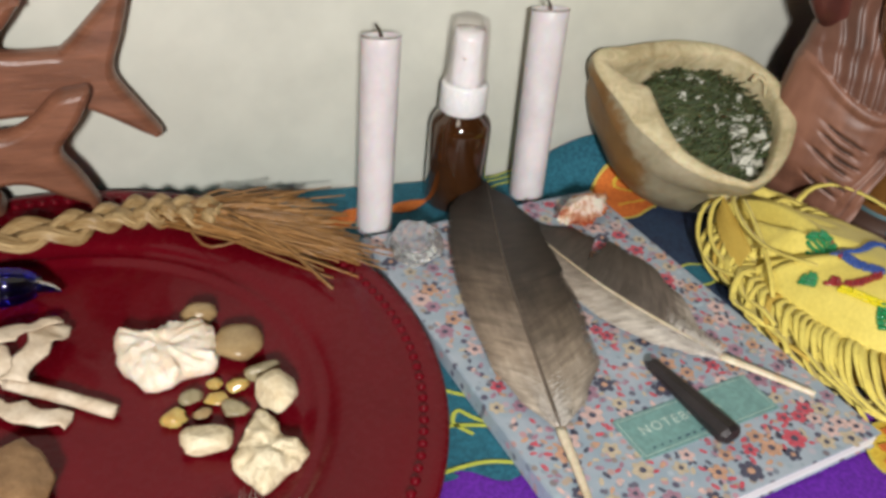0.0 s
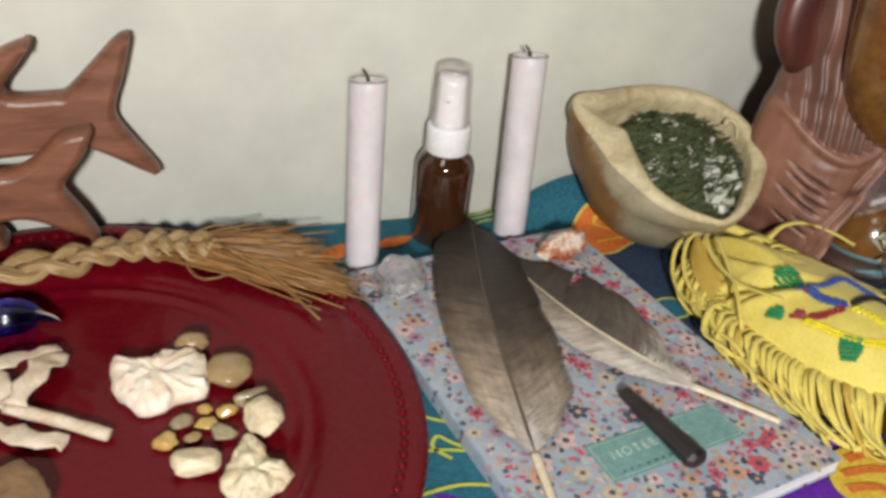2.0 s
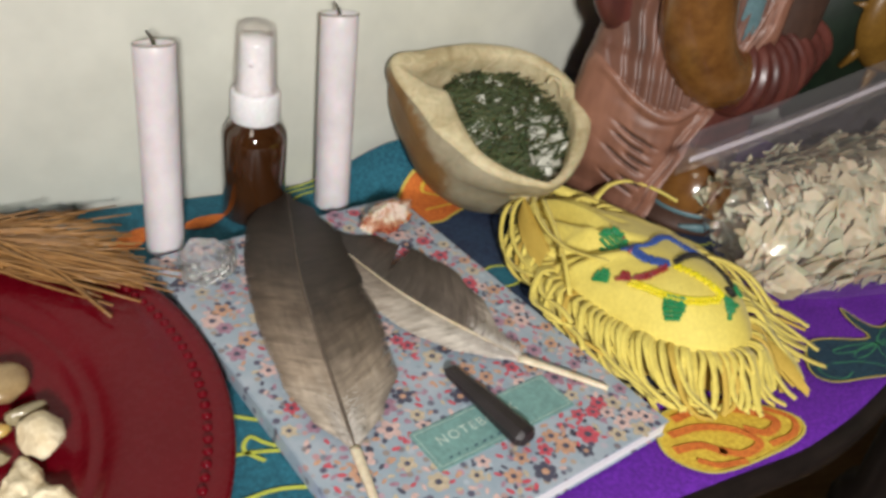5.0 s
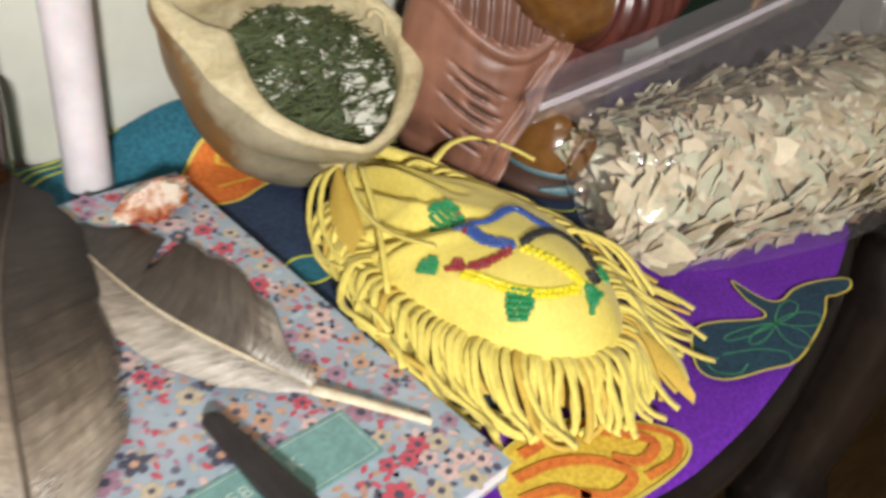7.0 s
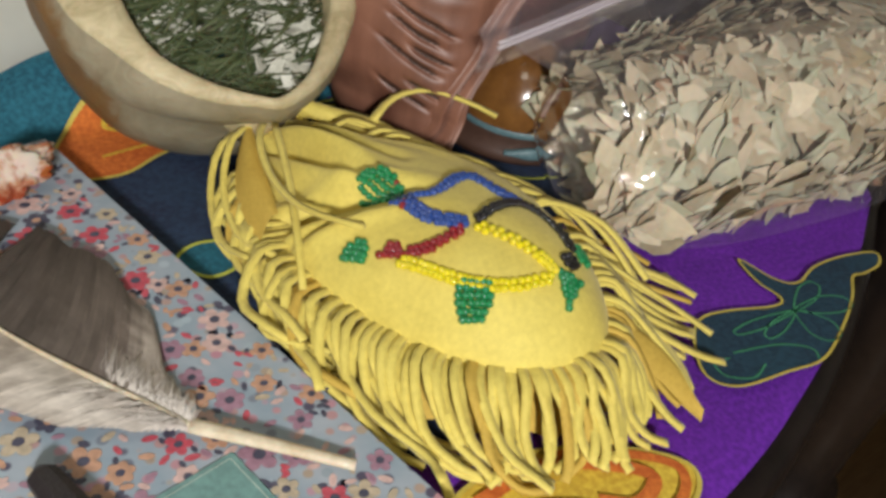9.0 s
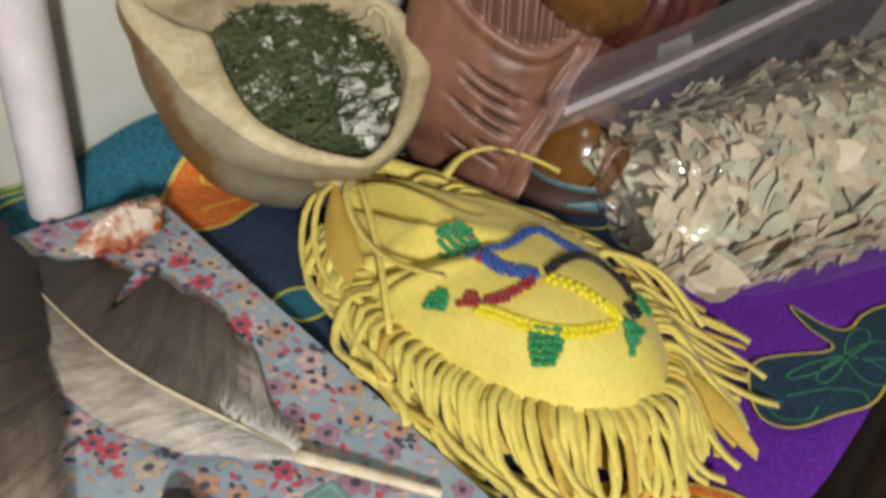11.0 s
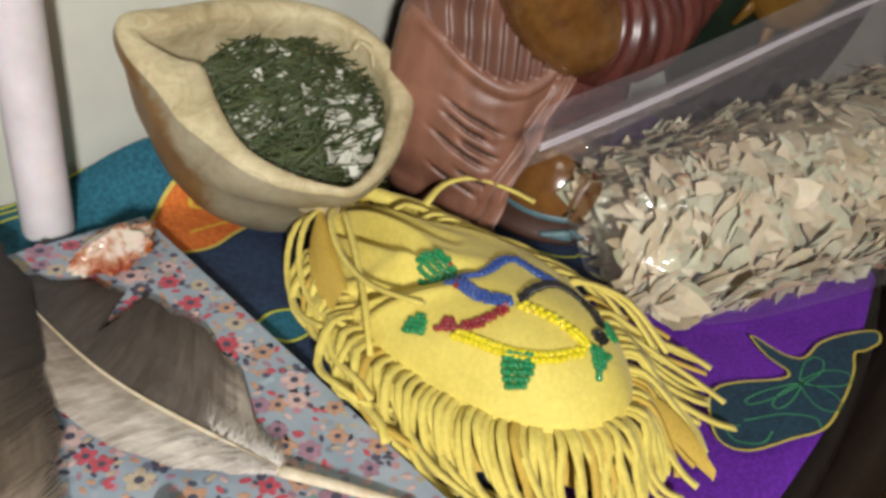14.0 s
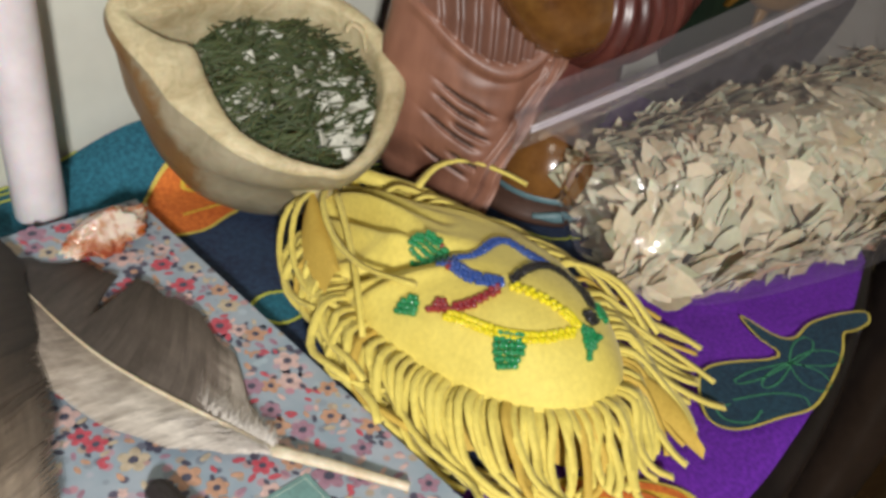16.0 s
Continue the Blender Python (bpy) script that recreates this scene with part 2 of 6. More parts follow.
def feather_material(name, stops, side):
    """Vane colour along the feather (u) and across it (v), with barb streaks."""
    n = Nodes(name)
    uv = n.add("ShaderNodeUVMap").outputs["UV"]
    sep = n.add("ShaderNodeSeparateXYZ")
    n.link(uv, sep.inputs[0])
    wob = n.noise(3.0, 3.0, 0.6, (2, 2, 1), uv)
    m = n.add("ShaderNodeMath")
    m.operation = "MULTIPLY_ADD"
    m.inputs[1].default_value = 0.22
    n.link(wob, m.inputs[0])
    n.link(sep.outputs[0], m.inputs[2])
    base = n.ramp(m.outputs[0], stops)
    streak = n.noise(1.0, 3.0, 0.7, (150, 3, 1), uv)
    col = n.mix(0.6, base, n.ramp(streak, [(0.3, (0.32, 0.29, 0.26)), (0.7, (1.0, 0.97, 0.93))]), "MULTIPLY")
    broad = n.noise(1.0, 2.0, 0.6, (26, 1.2, 1), uv)
    col = n.mix(0.55, col, n.ramp(broad, [(0.36, (0.35, 0.32, 0.29)), (0.60, (1.0, 1.0, 1.0))]), "MULTIPLY")
    edge = n.ramp(sep.outputs[1], side)
    col = n.mix(1.0, col, edge, "MULTIPLY")
    n.link(col, n.bsdf.inputs["Base Color"])
    n.set(Roughness=0.55)
    n.bump(streak, 0.3, 0.0004)
    return n.mat


QUILL = surface("quill_horn", (0.55, 0.42, 0.24), (0.80, 0.72, 0.56), 90, 0.35, 0.1, 0.0003, 400, Subsurface_Weight=0.1, Subsurface_Scale=0.002)
RACHIS = surface("dark_rachis", (0.06, 0.045, 0.035), (0.16, 0.12, 0.09), 90, 0.4, 0.1, 0.0003)


def sweetgrass(name, dark, light):
    n = Nodes(name)
    streak = n.noise(1.0, 3.0, 0.6, (60, 420, 420))
    rnd = n.add("ShaderNodeNewGeometry").outputs["Random Per Island"]
    col = n.ramp(streak, [(0.3, dark), (0.7, light)])
    col = n.mix(0.5, col, n.ramp(rnd, [(0.0, tuple(v * 0.6 for v in dark)), (1.0, light)]))
    n.link(col, n.bsdf.inputs["Base Color"])
    n.set(Roughness=0.42)
    n.bump(streak, 0.5, 0.0008)
    return n.mat


GRASS = sweetgrass("dried_sweetgrass", (0.16, 0.070, 0.018), (0.42, 0.22, 0.075))
BRAIDM = sweetgrass("braided_sweetgrass", (0.24, 0.13, 0.04), (0.58, 0.42, 0.21))


def notebook_cover():
    n = Nodes("floral_cover_ground")
    cloud = n.noise(60, 3.0)
    vor = n.add("ShaderNodeTexVoronoi", Scale=230)
    n.link(n.pos, vor.inputs["Vector"])
    col = n.ramp(cloud, [(0.35, (0.28, 0.36, 0.43)), (0.7, (0.40, 0.45, 0.51))])
    spots = n.ramp(vor.outputs["Distance"], [(0.30, (1, 1, 1)), (0.42, (0, 0, 0))])
    pick = n.ramp(vor.outputs["Color"], [(0.25, (0.09, 0.08, 0.13)), (0.45, (0.40, 0.50, 0.56)), (0.6, (0.50, 0.25, 0.31)), (0.75, (0.42, 0.34, 0.26)), (0.9, (0.13, 0.12, 0.17))])
    col = n.mix(spots, col, pick)
    n.link(col, n.bsdf.inputs["Base Color"])
    n.set(Roughness=0.45)
    n.bump(n.noise(400, 2.0), 0.15, 0.0003)
    return n.mat


COVER = notebook_cover()
PRINT_CORAL = flat("coral_print", (0.62, 0.10, 0.14))
PRINT_PINK = flat("pale_pink_print", (0.74, 0.52, 0.48))
PRINT_PEACH = flat("peach_print", (0.62, 0.36, 0.24))
PRINT_CREAM = flat("cream_print", (0.60, 0.50, 0.36))
PRINT_NAVY = flat("navy_print", (0.085, 0.085, 0.13))
PRINT_MAUVE = flat("mauve_print", (0.42, 0.24, 0.32))
LABELM = flat("sage_label", (0.19, 0.36, 0.34))
LABELTEXT = flat("label_print", (0.55, 0.66, 0.60))
PEN = flat("pen_ink", (0.05, 0.10, 0.14))

BEADM = {k: flat(k + "_glass_bead", c, 0.18, Coat_Weight=0.5) for k, c in dict(
    blue=(0.03, 0.085, 0.34), red=(0.28, 0.012, 0.015), yellow=(0.85, 0.72, 0.01), black=(0.010, 0.009, 0.009), green=(0.01, 0.24, 0.075)).items()}


STAINS = (((0.143, 0.036, 0.058), 0.025), ((0.143, 0.016, 0.044), 0.025), ((0.150, 0.000, 0.030), 0.022))


def bowl_material(name="dried_rind", skin_side=False):
    """Dried rind: cream lip, grey-buff skin, one brown patch."""
    n = Nodes(name)
    cloud = n.noise(28, 5.0, 0.65)
    vein = n.noise(90, 4.0, 0.7, None, None, 1.5)
    col = n.ramp(cloud, [(0.3, (0.34, 0.26, 0.12)), (0.5, (0.54, 0.455, 0.26)), (0.7, (0.72, 0.63, 0.40))])
    col = n.mix(0.45, col, n.ramp(vein, [(0.35, (0.30, 0.235, 0.125)), (0.65, (0.70, 0.61, 0.40))]))
    if skin_side:
        grey = n.ramp(cloud, [(0.3, (0.155, 0.135, 0.09)), (0.7, (0.32, 0.285, 0.205))])
        col = n.mix(0.75, col, grey)
        place = n.add("ShaderNodeNewGeometry").outputs["Position"]
        for at, size in STAINS:
            d = n.add("ShaderNodeVectorMath")
            d.operation = "DISTANCE"
            n.link(place, d.inputs[0])
            d.inputs[1].default_value = at
            wob = n.add("ShaderNodeMath")
            wob.operation = "MULTIPLY_ADD"
            wob.inputs[1].default_value = 0.016
            n.link(vein, wob.inputs[0])
            n.link(d.outputs["Value"], wob.inputs[2])
            near = n.ramp(wob.outputs[0], [(size, (1, 1, 1)), (size + 0.007, (0, 0, 0))])
            col = n.mix(near, col, n.ramp(cloud, [(0.3, (0.15, 0.072, 0.02)), (0.7, (0.30, 0.16, 0.05))]))
    n.link(col, n.bsdf.inputs["Base Color"])
    n.set(Roughness=0.5 if skin_side else 0.6, Subsurface_Weight=0.10, Subsurface_Scale=0.004)
    n.bump(vein, 0.5, 0.0012)
    return n.mat


RIND = bowl_material()
RIND_SKIN = bowl_material("dried_rind_skin", True)


def carved(name, dark, light, rough=0.35, lines=70.0, axis="X"):
    n = Nodes(name)
    grain = n.noise(20, 5.0, 0.65, (3, 3, 0.6))
    w = n.tree.nodes.new("ShaderNodeTexWave")
    w.bands_direction = axis
    w.inputs["Scale"].default_value = lines
    w.inputs["Distortion"].default_value = 5.0
    w.inputs["Detail"].default_value = 2.0
    n.link(n.pos, w.inputs["Vector"])
    col = n.ramp(grain, [(0.3, dark), (0.7, light)])
    col = n.mix(0.25, col, n.ramp(w.outputs["Fac"], [(0.1, tuple(v * 0.4 for v in dark)), (0.5, light)]))
    n.link(col, n.bsdf.inputs["Base Color"])
    n.set(Roughness=rough)
    n.bump(w.outputs["Fac"], 0.4, 0.0004)
    return n.mat


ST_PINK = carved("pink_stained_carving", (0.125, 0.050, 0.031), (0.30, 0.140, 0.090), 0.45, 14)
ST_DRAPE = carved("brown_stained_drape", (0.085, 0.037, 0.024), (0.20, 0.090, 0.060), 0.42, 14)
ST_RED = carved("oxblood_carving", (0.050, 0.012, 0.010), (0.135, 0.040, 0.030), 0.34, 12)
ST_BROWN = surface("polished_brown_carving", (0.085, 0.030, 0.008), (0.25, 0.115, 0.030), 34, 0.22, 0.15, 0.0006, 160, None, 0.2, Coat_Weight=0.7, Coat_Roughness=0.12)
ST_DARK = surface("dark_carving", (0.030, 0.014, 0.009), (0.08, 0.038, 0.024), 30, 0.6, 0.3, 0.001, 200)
ST_BLUE = surface("blue_worn_paint", (0.06, 0.13, 0.15), (0.16, 0.26, 0.28), 60, 0.5, 0.2, 0.0005)


# ---- building helpers ----
def thing(name, at=(0, 0, 0), label="", category="", group="", kind=""):
    ob = new(name)
    ob.empty_display_size = 0.02
    ob.location = at
    return tagged(ob, label, category, group, kind)


def place_of(ob):
    m = Matrix.Identity(4)
    while ob:
        m = Matrix.LocRotScale(ob.location, ob.rotation_euler, ob.scale) @ m
        ob = ob.parent
    return m


def part(name, bm, material, parent=None, label="", smooth=True):
    """Links a bmesh, built in the world's metres, as one mesh object under a thing or a part."""
    if parent:
        bm.transform(place_of(parent).inverted())
    mesh = bpy.data.meshes.new(name)
    for f in bm.faces:
        f.smooth = smooth
    bm.to_mesh(mesh)
    bm.free()
    for m in material if isinstance(material, (list, tuple)) else [material]:
        mesh.materials.append(m)
    ob = new(name, mesh)
    ob.parent = parent
    return tagged(ob, label)


def single(name, bm, material, label, category, group="", kind="", smooth=True):
    return tagged(part(name, bm, material, None, "", smooth), label, category, group, kind)


def box(x0, y0, z0, x1, y1, z1, bevel=0.0):
    bm = bmesh.new()
    bmesh.ops.create_cube(bm, size=1)
    bm.transform(Matrix.Translation(((x0 + x1) / 2, (y0 + y1) / 2, (z0 + z1) / 2)) @ Matrix.Diagonal((x1 - x0, y1 - y0, z1 - z0, 1)))
    if bevel:
        bmesh.ops.bevel(bm, geom=bm.edges[:], offset=bevel, segments=2, affect="EDGES")
    return bm


def skin(rings, closed=True, cap=True, mat=0, bm=None):
    """Joins rings of points of one length into a tube."""
    bm = bm or bmesh.new()
    rows = [[bm.verts.new(p) for p in ring] for ring in rings]
    k = len(rows[0])
    for a, b in zip(rows, rows[1:]):
        for i in range(k if closed else k - 1):
            j = (i + 1) % k
            bm.faces.new((a[i], a[j], b[j], b[i])).material_index = mat
    if cap and closed:
        bm.faces.new(rows[0][::-1]).material_index = mat
        bm.faces.new(rows[-1]).material_index = mat
    return bm


def lathe(profile, at, segs=48, mat=0, bm=None, cap=False):
    """Turns (radius, height) pairs about the upright axis at a place."""
    x, y, z = at
    rings = [[(x + r * math.cos(a), y + r * math.sin(a), z + h) for a in (2 * math.pi * i / segs for i in range(segs))] for r, h in profile]
    return skin(rings, True, cap, mat, bm)


def smooth_path(points, n):
    """A smooth line through a few points (Catmull-Rom)."""
    p = [Vector(q) for q in points]
    p = [2 * p[0] - p[1]] + p + [2 * p[-1] - p[-2]]
    out = []
    for k in range(n + 1):
        f = k / n * (len(p) - 3)
        i = min(int(f), len(p) - 4)
        t = f - i
        a, b, c, d = p[i:i + 4]
        out.append(0.5 * ((2 * b) + (c - a) * t + (2 * a - 5 * b + 4 * c - d) * t * t + (3 * b - a - 3 * c + d) * t ** 3))
    return out


def smooth_loop(points, per=6):
    p = [Vector(q) for q in points]
    out = []
    for i in range(len(p)):
        a, b, c, d = p[i - 1], p[i], p[(i + 1) % len(p)], p[(i + 2) % len(p)]
        for k in range(per):
            t = k / per
            out.append(0.5 * ((2 * b) + (c - a) * t + (2 * a - 5 * b + 4 * c - d) * t * t + (3 * b - a - 3 * c + d) * t ** 3))
    return out


def tube(path, wide, thick=None, segs=8, up=(0, 0, 1), mat=0, bm=None, square=False):
    """Sweeps an ellipse along a line; wide and thick are half sizes, or functions of 0..1."""
    thick = wide if thick is None else thick
    fw = wide if callable(wide) else (lambda s: wide)
    ft = thick if callable(thick) else (lambda s: thick)
    rings, up = [], Vector(up)
    n = len(path)
    for i, p in enumerate(path):
        d = (path[min(i + 1, n - 1)] - path[max(i - 1, 0)]).normalized()
        side = d.cross(up)
        side = side.normalized() if side.length > 1e-4 else Vector((1, 0, 0))
        top = side.cross(d)
        s = i / (n - 1)
        ring = []
        for k in range(segs):
            a = 2 * math.pi * (k + (0.5 if square else 0)) / segs
            ring.append(p + side * (fw(s) * math.cos(a)) + top * (ft(s) * math.sin(a)))
        rings.append(ring)
    return skin(rings, True, True, mat, bm)


def table_of(pairs):
    """A smooth function through (x, y) pairs."""
    xs, ys = [p[0] for p in pairs], [p[1] for p in pairs]

    def f(s):
        s = min(max(s, xs[0]), xs[-1])
        for i in range(len(xs) - 1):
            if s <= xs[i + 1]:
                t = (s - xs[i]) / (xs[i + 1] - xs[i])
                t = t * t * (3 - 2 * t)
                return ys[i] * (1 - t) + ys[i + 1] * t
        return ys[-1]
    return f


def rock(rng, at, size, turn=0.0, rough=0.2, sub=3, facets=0, grain=3.0, taper=0.0):
    """A stone with its underside on the height given."""
    bm = bmesh.new()
    bmesh.ops.create_icosphere(bm, subdivisions=sub, radius=1)
    seed = Vector((rng.uniform(0, 99), rng.uniform(0, 99), rng.uniform(0, 99)))
    cuts = [(Vector((rng.gauss(0, 1), rng.gauss(0, 1), rng.gauss(0, 1))).normalized(), rng.uniform(0.62, 0.85)) for _ in range(facets)]
    for v in bm.verts:
        d = v.co.normalized()
        r = 1 + rough * noise.noise(d * 1.3 + seed) + rough * 0.5 * noise.noise(d * grain + seed) + rough * 0.2 * noise.noise(d * grain * 2.3 + seed)
        c = d * r
        for nrm, far in cuts:
            over = c.dot(nrm) - far
            if over > 0:
                c -= nrm * over * 0.92
        c.x *= 1 - taper * c.y
        v.co = c
    m = Matrix.Rotation(turn, 4, "Z") @ Matrix.Diagonal((*size, 1))
    bm.transform(m)
    low = min(v.co.z for v in bm.verts)
    bm.transform(Matrix.Translation((at[0], at[1], at[2] - low)))
    return bm


def ribbon(points, width, lift=0.0, bm=None):
    """A flat printed line on the cloth."""
    bm = bm or bmesh.new()
    n = len(points)
    prev = None
    for i, p in enumerate(points):
        d = points[min(i + 1, n - 1)] - points[max(i - 1, 0)]
        side = Vector((-d.y, d.x, 0)).normalized() * width / 2
        pair = [bm.verts.new((q.x, q.y, cloth_z(q.x, q.y) + lift)) for q in (p - side, p + side)]
        if prev:
            bm.faces.new((prev[0], pair[0], pair[1], prev[1]))
        prev = pair
    return bm


def step(a, b, x):
    t = min(max((x - a) / (b - a), 0), 1)
    return t * t * (3 - 2 * t)


def cloth_z(x, y):
    """The cloth lies flat and rides up the wall beside the rind bowl."""
    return 0.024 * step(0.095, 0.165, x) * step(0.022, 0.052, y) * (1 - step(0.30, 0.42, x))


def table_front(x, out=0.0):
    """The table's front edge: straight, then rounding away to its end."""
    return -0.228 - out + (0.075 * (max(x - 0.235, 0) / 0.22) ** 1.55)


WALL_Y = 0.055

# ---- setting ----
single("wall_north", box(-2.2, WALL_Y, -0.45, 2.2, WALL_Y + 0.1, 1.9), WALL, "cream painted plaster wall behind the table", "wall", kind="structure")
single("wall_south", box(-2.2, -2.4, -0.45, 2.2, -2.3, 1.9), WALL, "cream painted plaster wall of the room", "wall", kind="structure")
single("wall_west", box(-2.3, -2.4, -0.45, -2.2, WALL_Y + 0.1, 1.9), WALL, "cream painted plaster side wall", "wall", kind="structure")
single("wall_east", box(2.2, -2.4, -0.45, 2.3, WALL_Y + 0.1, 1.9), WALL, "cream painted plaster side wall", "wall", kind="structure")
single("ceiling", box(-2.3, -2.4, 1.9, 2.3, WALL_Y + 0.1, 2.0), CEIL, "plain white ceiling", "ceiling", kind="structure")
floor = single("floor", box(-2.3, -2.4, -0.53, 2.3, WALL_Y + 0.1, -0.454), FLOORM, "brown wooden plank floor", "floor", kind="structure")


# ---- table and cloth ----
def build_table():
    t = thing("table", (0, -0.09, -0.453), "black lacquered wooden table with a rounded end", "table")
    outline = []
    for k in range(60):
        x = -0.75 + 1.24 * k / 59
        outline.append((x, table_front(x, 0.005)))
    x_end, y_end = outline[-1]
    for k in range(1, 12):
        a = k / 11 * math.pi / 2
        outline.append((x_end + 0.05 * math.sin(a), y_end + (0.048 - y_end) * (1 - math.cos(a))))
    outline.append((-0.75, 0.048))
    rings = []
    cx, cy = -0.1, -0.09
    for inset, z in ((0.006, -0.0015), (0.002, -0.003), (0.0, -0.008), (0.0, -0.010), (0.003, -0.0125), (0.012, -0.0135)):
        rings.append([(x + (cx - x) * inset, y + (inset if y < cy else -inset), z) for x, y in outline])
    bm = skin(rings, True, True)
    bmesh.ops.recalc_face_normals(bm, faces=bm.faces[:])
    part("tabletop", bm, BLACKWOOD, t, "black lacquered top with a rounded edge")
    part("apron", box(-0.68, -0.17, -0.085, 0.36, -0.15, -0.0137, 0.002), BLACKWOOD, t, smooth=False)
    for x, y in ((-0.66, -0.14), (-0.66, 0.0), (0.34, -0.13), (0.34, 0.0)):
        part("leg", lathe([(0.002, 0), (0.014, 0), (0.017, 0.08), (0.02, 0.3), (0.022, 0.4393)], (x, y, -0.453), 20), BLACKWOOD, t)


build_table()


def build_cloth():
    c = thing("tablecloth", (0, -0.09, 0), "purple and teal batik tablecloth with gold outlined motifs", "tablecloth")
    bm = bmesh.new()
    rows = []
    nx, ny = 190, 44
    for i in range(nx + 1):
        x = -0.6 + 1.085 * i / nx
        y0 = table_front(x) + (0.0 if x < 0.46 else (x - 0.46) * 1.2)
        rows.append([bm.verts.new((x, y0 + (0.0535 - y0) * j / ny, cloth_z(x, y0 + (0.0535 - y0) * j / ny) + 0.0004 * noise.noise(Vector((x * 25, j * 0.3, 2))) - (0.003 if j == 0 else 0))) for j in range(ny + 1)])
    for a, b in zip(rows, rows[1:]):
        for j in range(ny):
            bm.faces.new((a[j], b[j], b[j + 1], a[j + 1]))
    part("cloth", bm, PURPLE, c, "purple cloth")

    def patch(points, material, lift, name="printed_motif", label="", per=6):
        bm = bmesh.new()
        loop = smooth_loop([(x, y, 0) for x, y in points], per)
        bm.faces.new([bm.verts.new(p) for p in loop])
        bmesh.ops.triangulate(bm, faces=bm.faces[:])
        xs, ys = [p.x for p in loop], [p.y for p in loop]
        for axis, lo, hi in ((0, min(xs), max(xs)), (1, min(ys), max(ys))):
            k = lo + 0.012
            while k < hi:
                if axis == 0 or k > 0.015:
                    nrm = Vector((1, 0, 0)) if axis == 0 else Vector((0, 1, 0))
                    bmesh.ops.bisect_plane(bm, geom=bm.verts[:] + bm.edges[:] + bm.faces[:], plane_co=nrm * k, plane_no=nrm)
                k += 0.012 if axis == 0 else 0.005
        for v in bm.verts:
            v.co.z = cloth_z(v.co.x, v.co.y) + lift
        for f in bm.faces:
            if f.normal.z < 0:
                f.normal_flip()
        return part(name, bm, material, c, label)

    def outline(points, material, width, lift, closed=True, label=""):
        line = smooth_loop([(x, y, 0) for x, y in points], 8) if closed else smooth_path([(x, y, 0) for x, y in points], 8 * len(points))
        if closed:
            line.append(line[0])
        part("printed_line", ribbon(line, width, lift), material, c, label)

    patch([(-0.32, 0.05), (-0.1, 0.0525), (0.1, 0.0525), (0.2, 0.0525), (0.29, 0.052), (0.27, 0.02), (0.2, 0.004), (0.14, 0.0), (0.09, -0.06), (0.03, -0.168), (0.0, -0.166), (-0.03, -0.17), (-0.3, -0.16)], TEAL, 0.0007, label="teal ground of the cloth")
    patch([(0.13, 0.004), (0.175, 0.001), (0.21, 0.004), (0.26, 0.016), (0.33, 0.02), (0.37, -0.03), (0.345, -0.085), (0.30, -0.105), (0.25, -0.14), (0.20, -0.168), (0.172, -0.16), (0.12, -0.06)], NAVY, 0.0011, label="navy ground of the cloth")
    flower = [(0.145, 0.012), (0.158, 0.030), (0.176, 0.036), (0.192, 0.022), (0.222, 0.013), (0.222, 0.004), (0.202, 0.004), (0.180, -0.002), (0.163, -0.010), (0.146, -0.006)]
    patch(flower, ORANGE, 0.0016, label="orange painted petal")
    outline(flower, THREAD, 0.0016, 0.0021)
    outline([(0.200, 0.009), (0.183, 0.014), (0.168, 0.024), (0.176, 0.030), (0.187, 0.018)], YELLOWC, 0.0022, 0.0022, False)
    outline([(0.195, 0.007), (0.175, 0.006), (0.160, 0.004)], YELLOWC, 0.0016, 0.0022, False)
    swirl = [(0.186, -0.186), (0.211, -0.185), (0.230, -0.194), (0.243, -0.203), (0.249, -0.213), (0.240, -0.2205), (0.215, -0.2235), (0.185, -0.222), (0.172, -0.208), (0.176, -0.194)]
    patch(swirl, YELLOWC, 0.0016, label="yellow painted swirl")
    outline(swirl, THREAD, 0.0014, 0.0021)
    for pts, w in (([(0.188, -0.191), (0.210, -0.190), (0.228, -0.200), (0.236, -0.209), (0.226, -0.213), (0.217, -0.207)], 0.0042), ([(0.214, -0.188), (0.233, -0.198), (0.245, -0.210), (0.238, -0.218), (0.222, -0.219)], 0.0030),
                   ([(0.180, -0.198), (0.197, -0.199), (0.212, -0.206), (0.218, -0.216), (0.206, -0.219), (0.196, -0.213)], 0.0040), ([(0.176, -0.206), (0.190, -0.208), (0.198, -0.216)], 0.0042), ([(0.182, -0.214), (0.190, -0.220), (0.204, -0.2225)], 0.003)):
        outline(pts, ORANGE, w, 0.0025, False)
    bird = [(0.347, -0.155), (0.350, -0.170), (0.357, -0.1755), (0.373, -0.1725), (0.391, -0.174), (0.407, -0.179), (0.401, -0.1845), (0.389, -0.185), (0.382, -0.184), (0.370, -0.191), (0.352, -0.1985), (0.328, -0.2055), (0.310, -0.203), (0.289, -0.199), (0.283, -0.190), (0.293, -0.177), (0.304, -0.171), (0.317, -0.173), (0.335, -0.1795), (0.342, -0.178), (0.342, -0.167)]
    patch(bird, DARKTEAL, 0.0015, label="dark teal painted motif", per=5)
    outline(bird, THREAD, 0.0009, 0.0019)
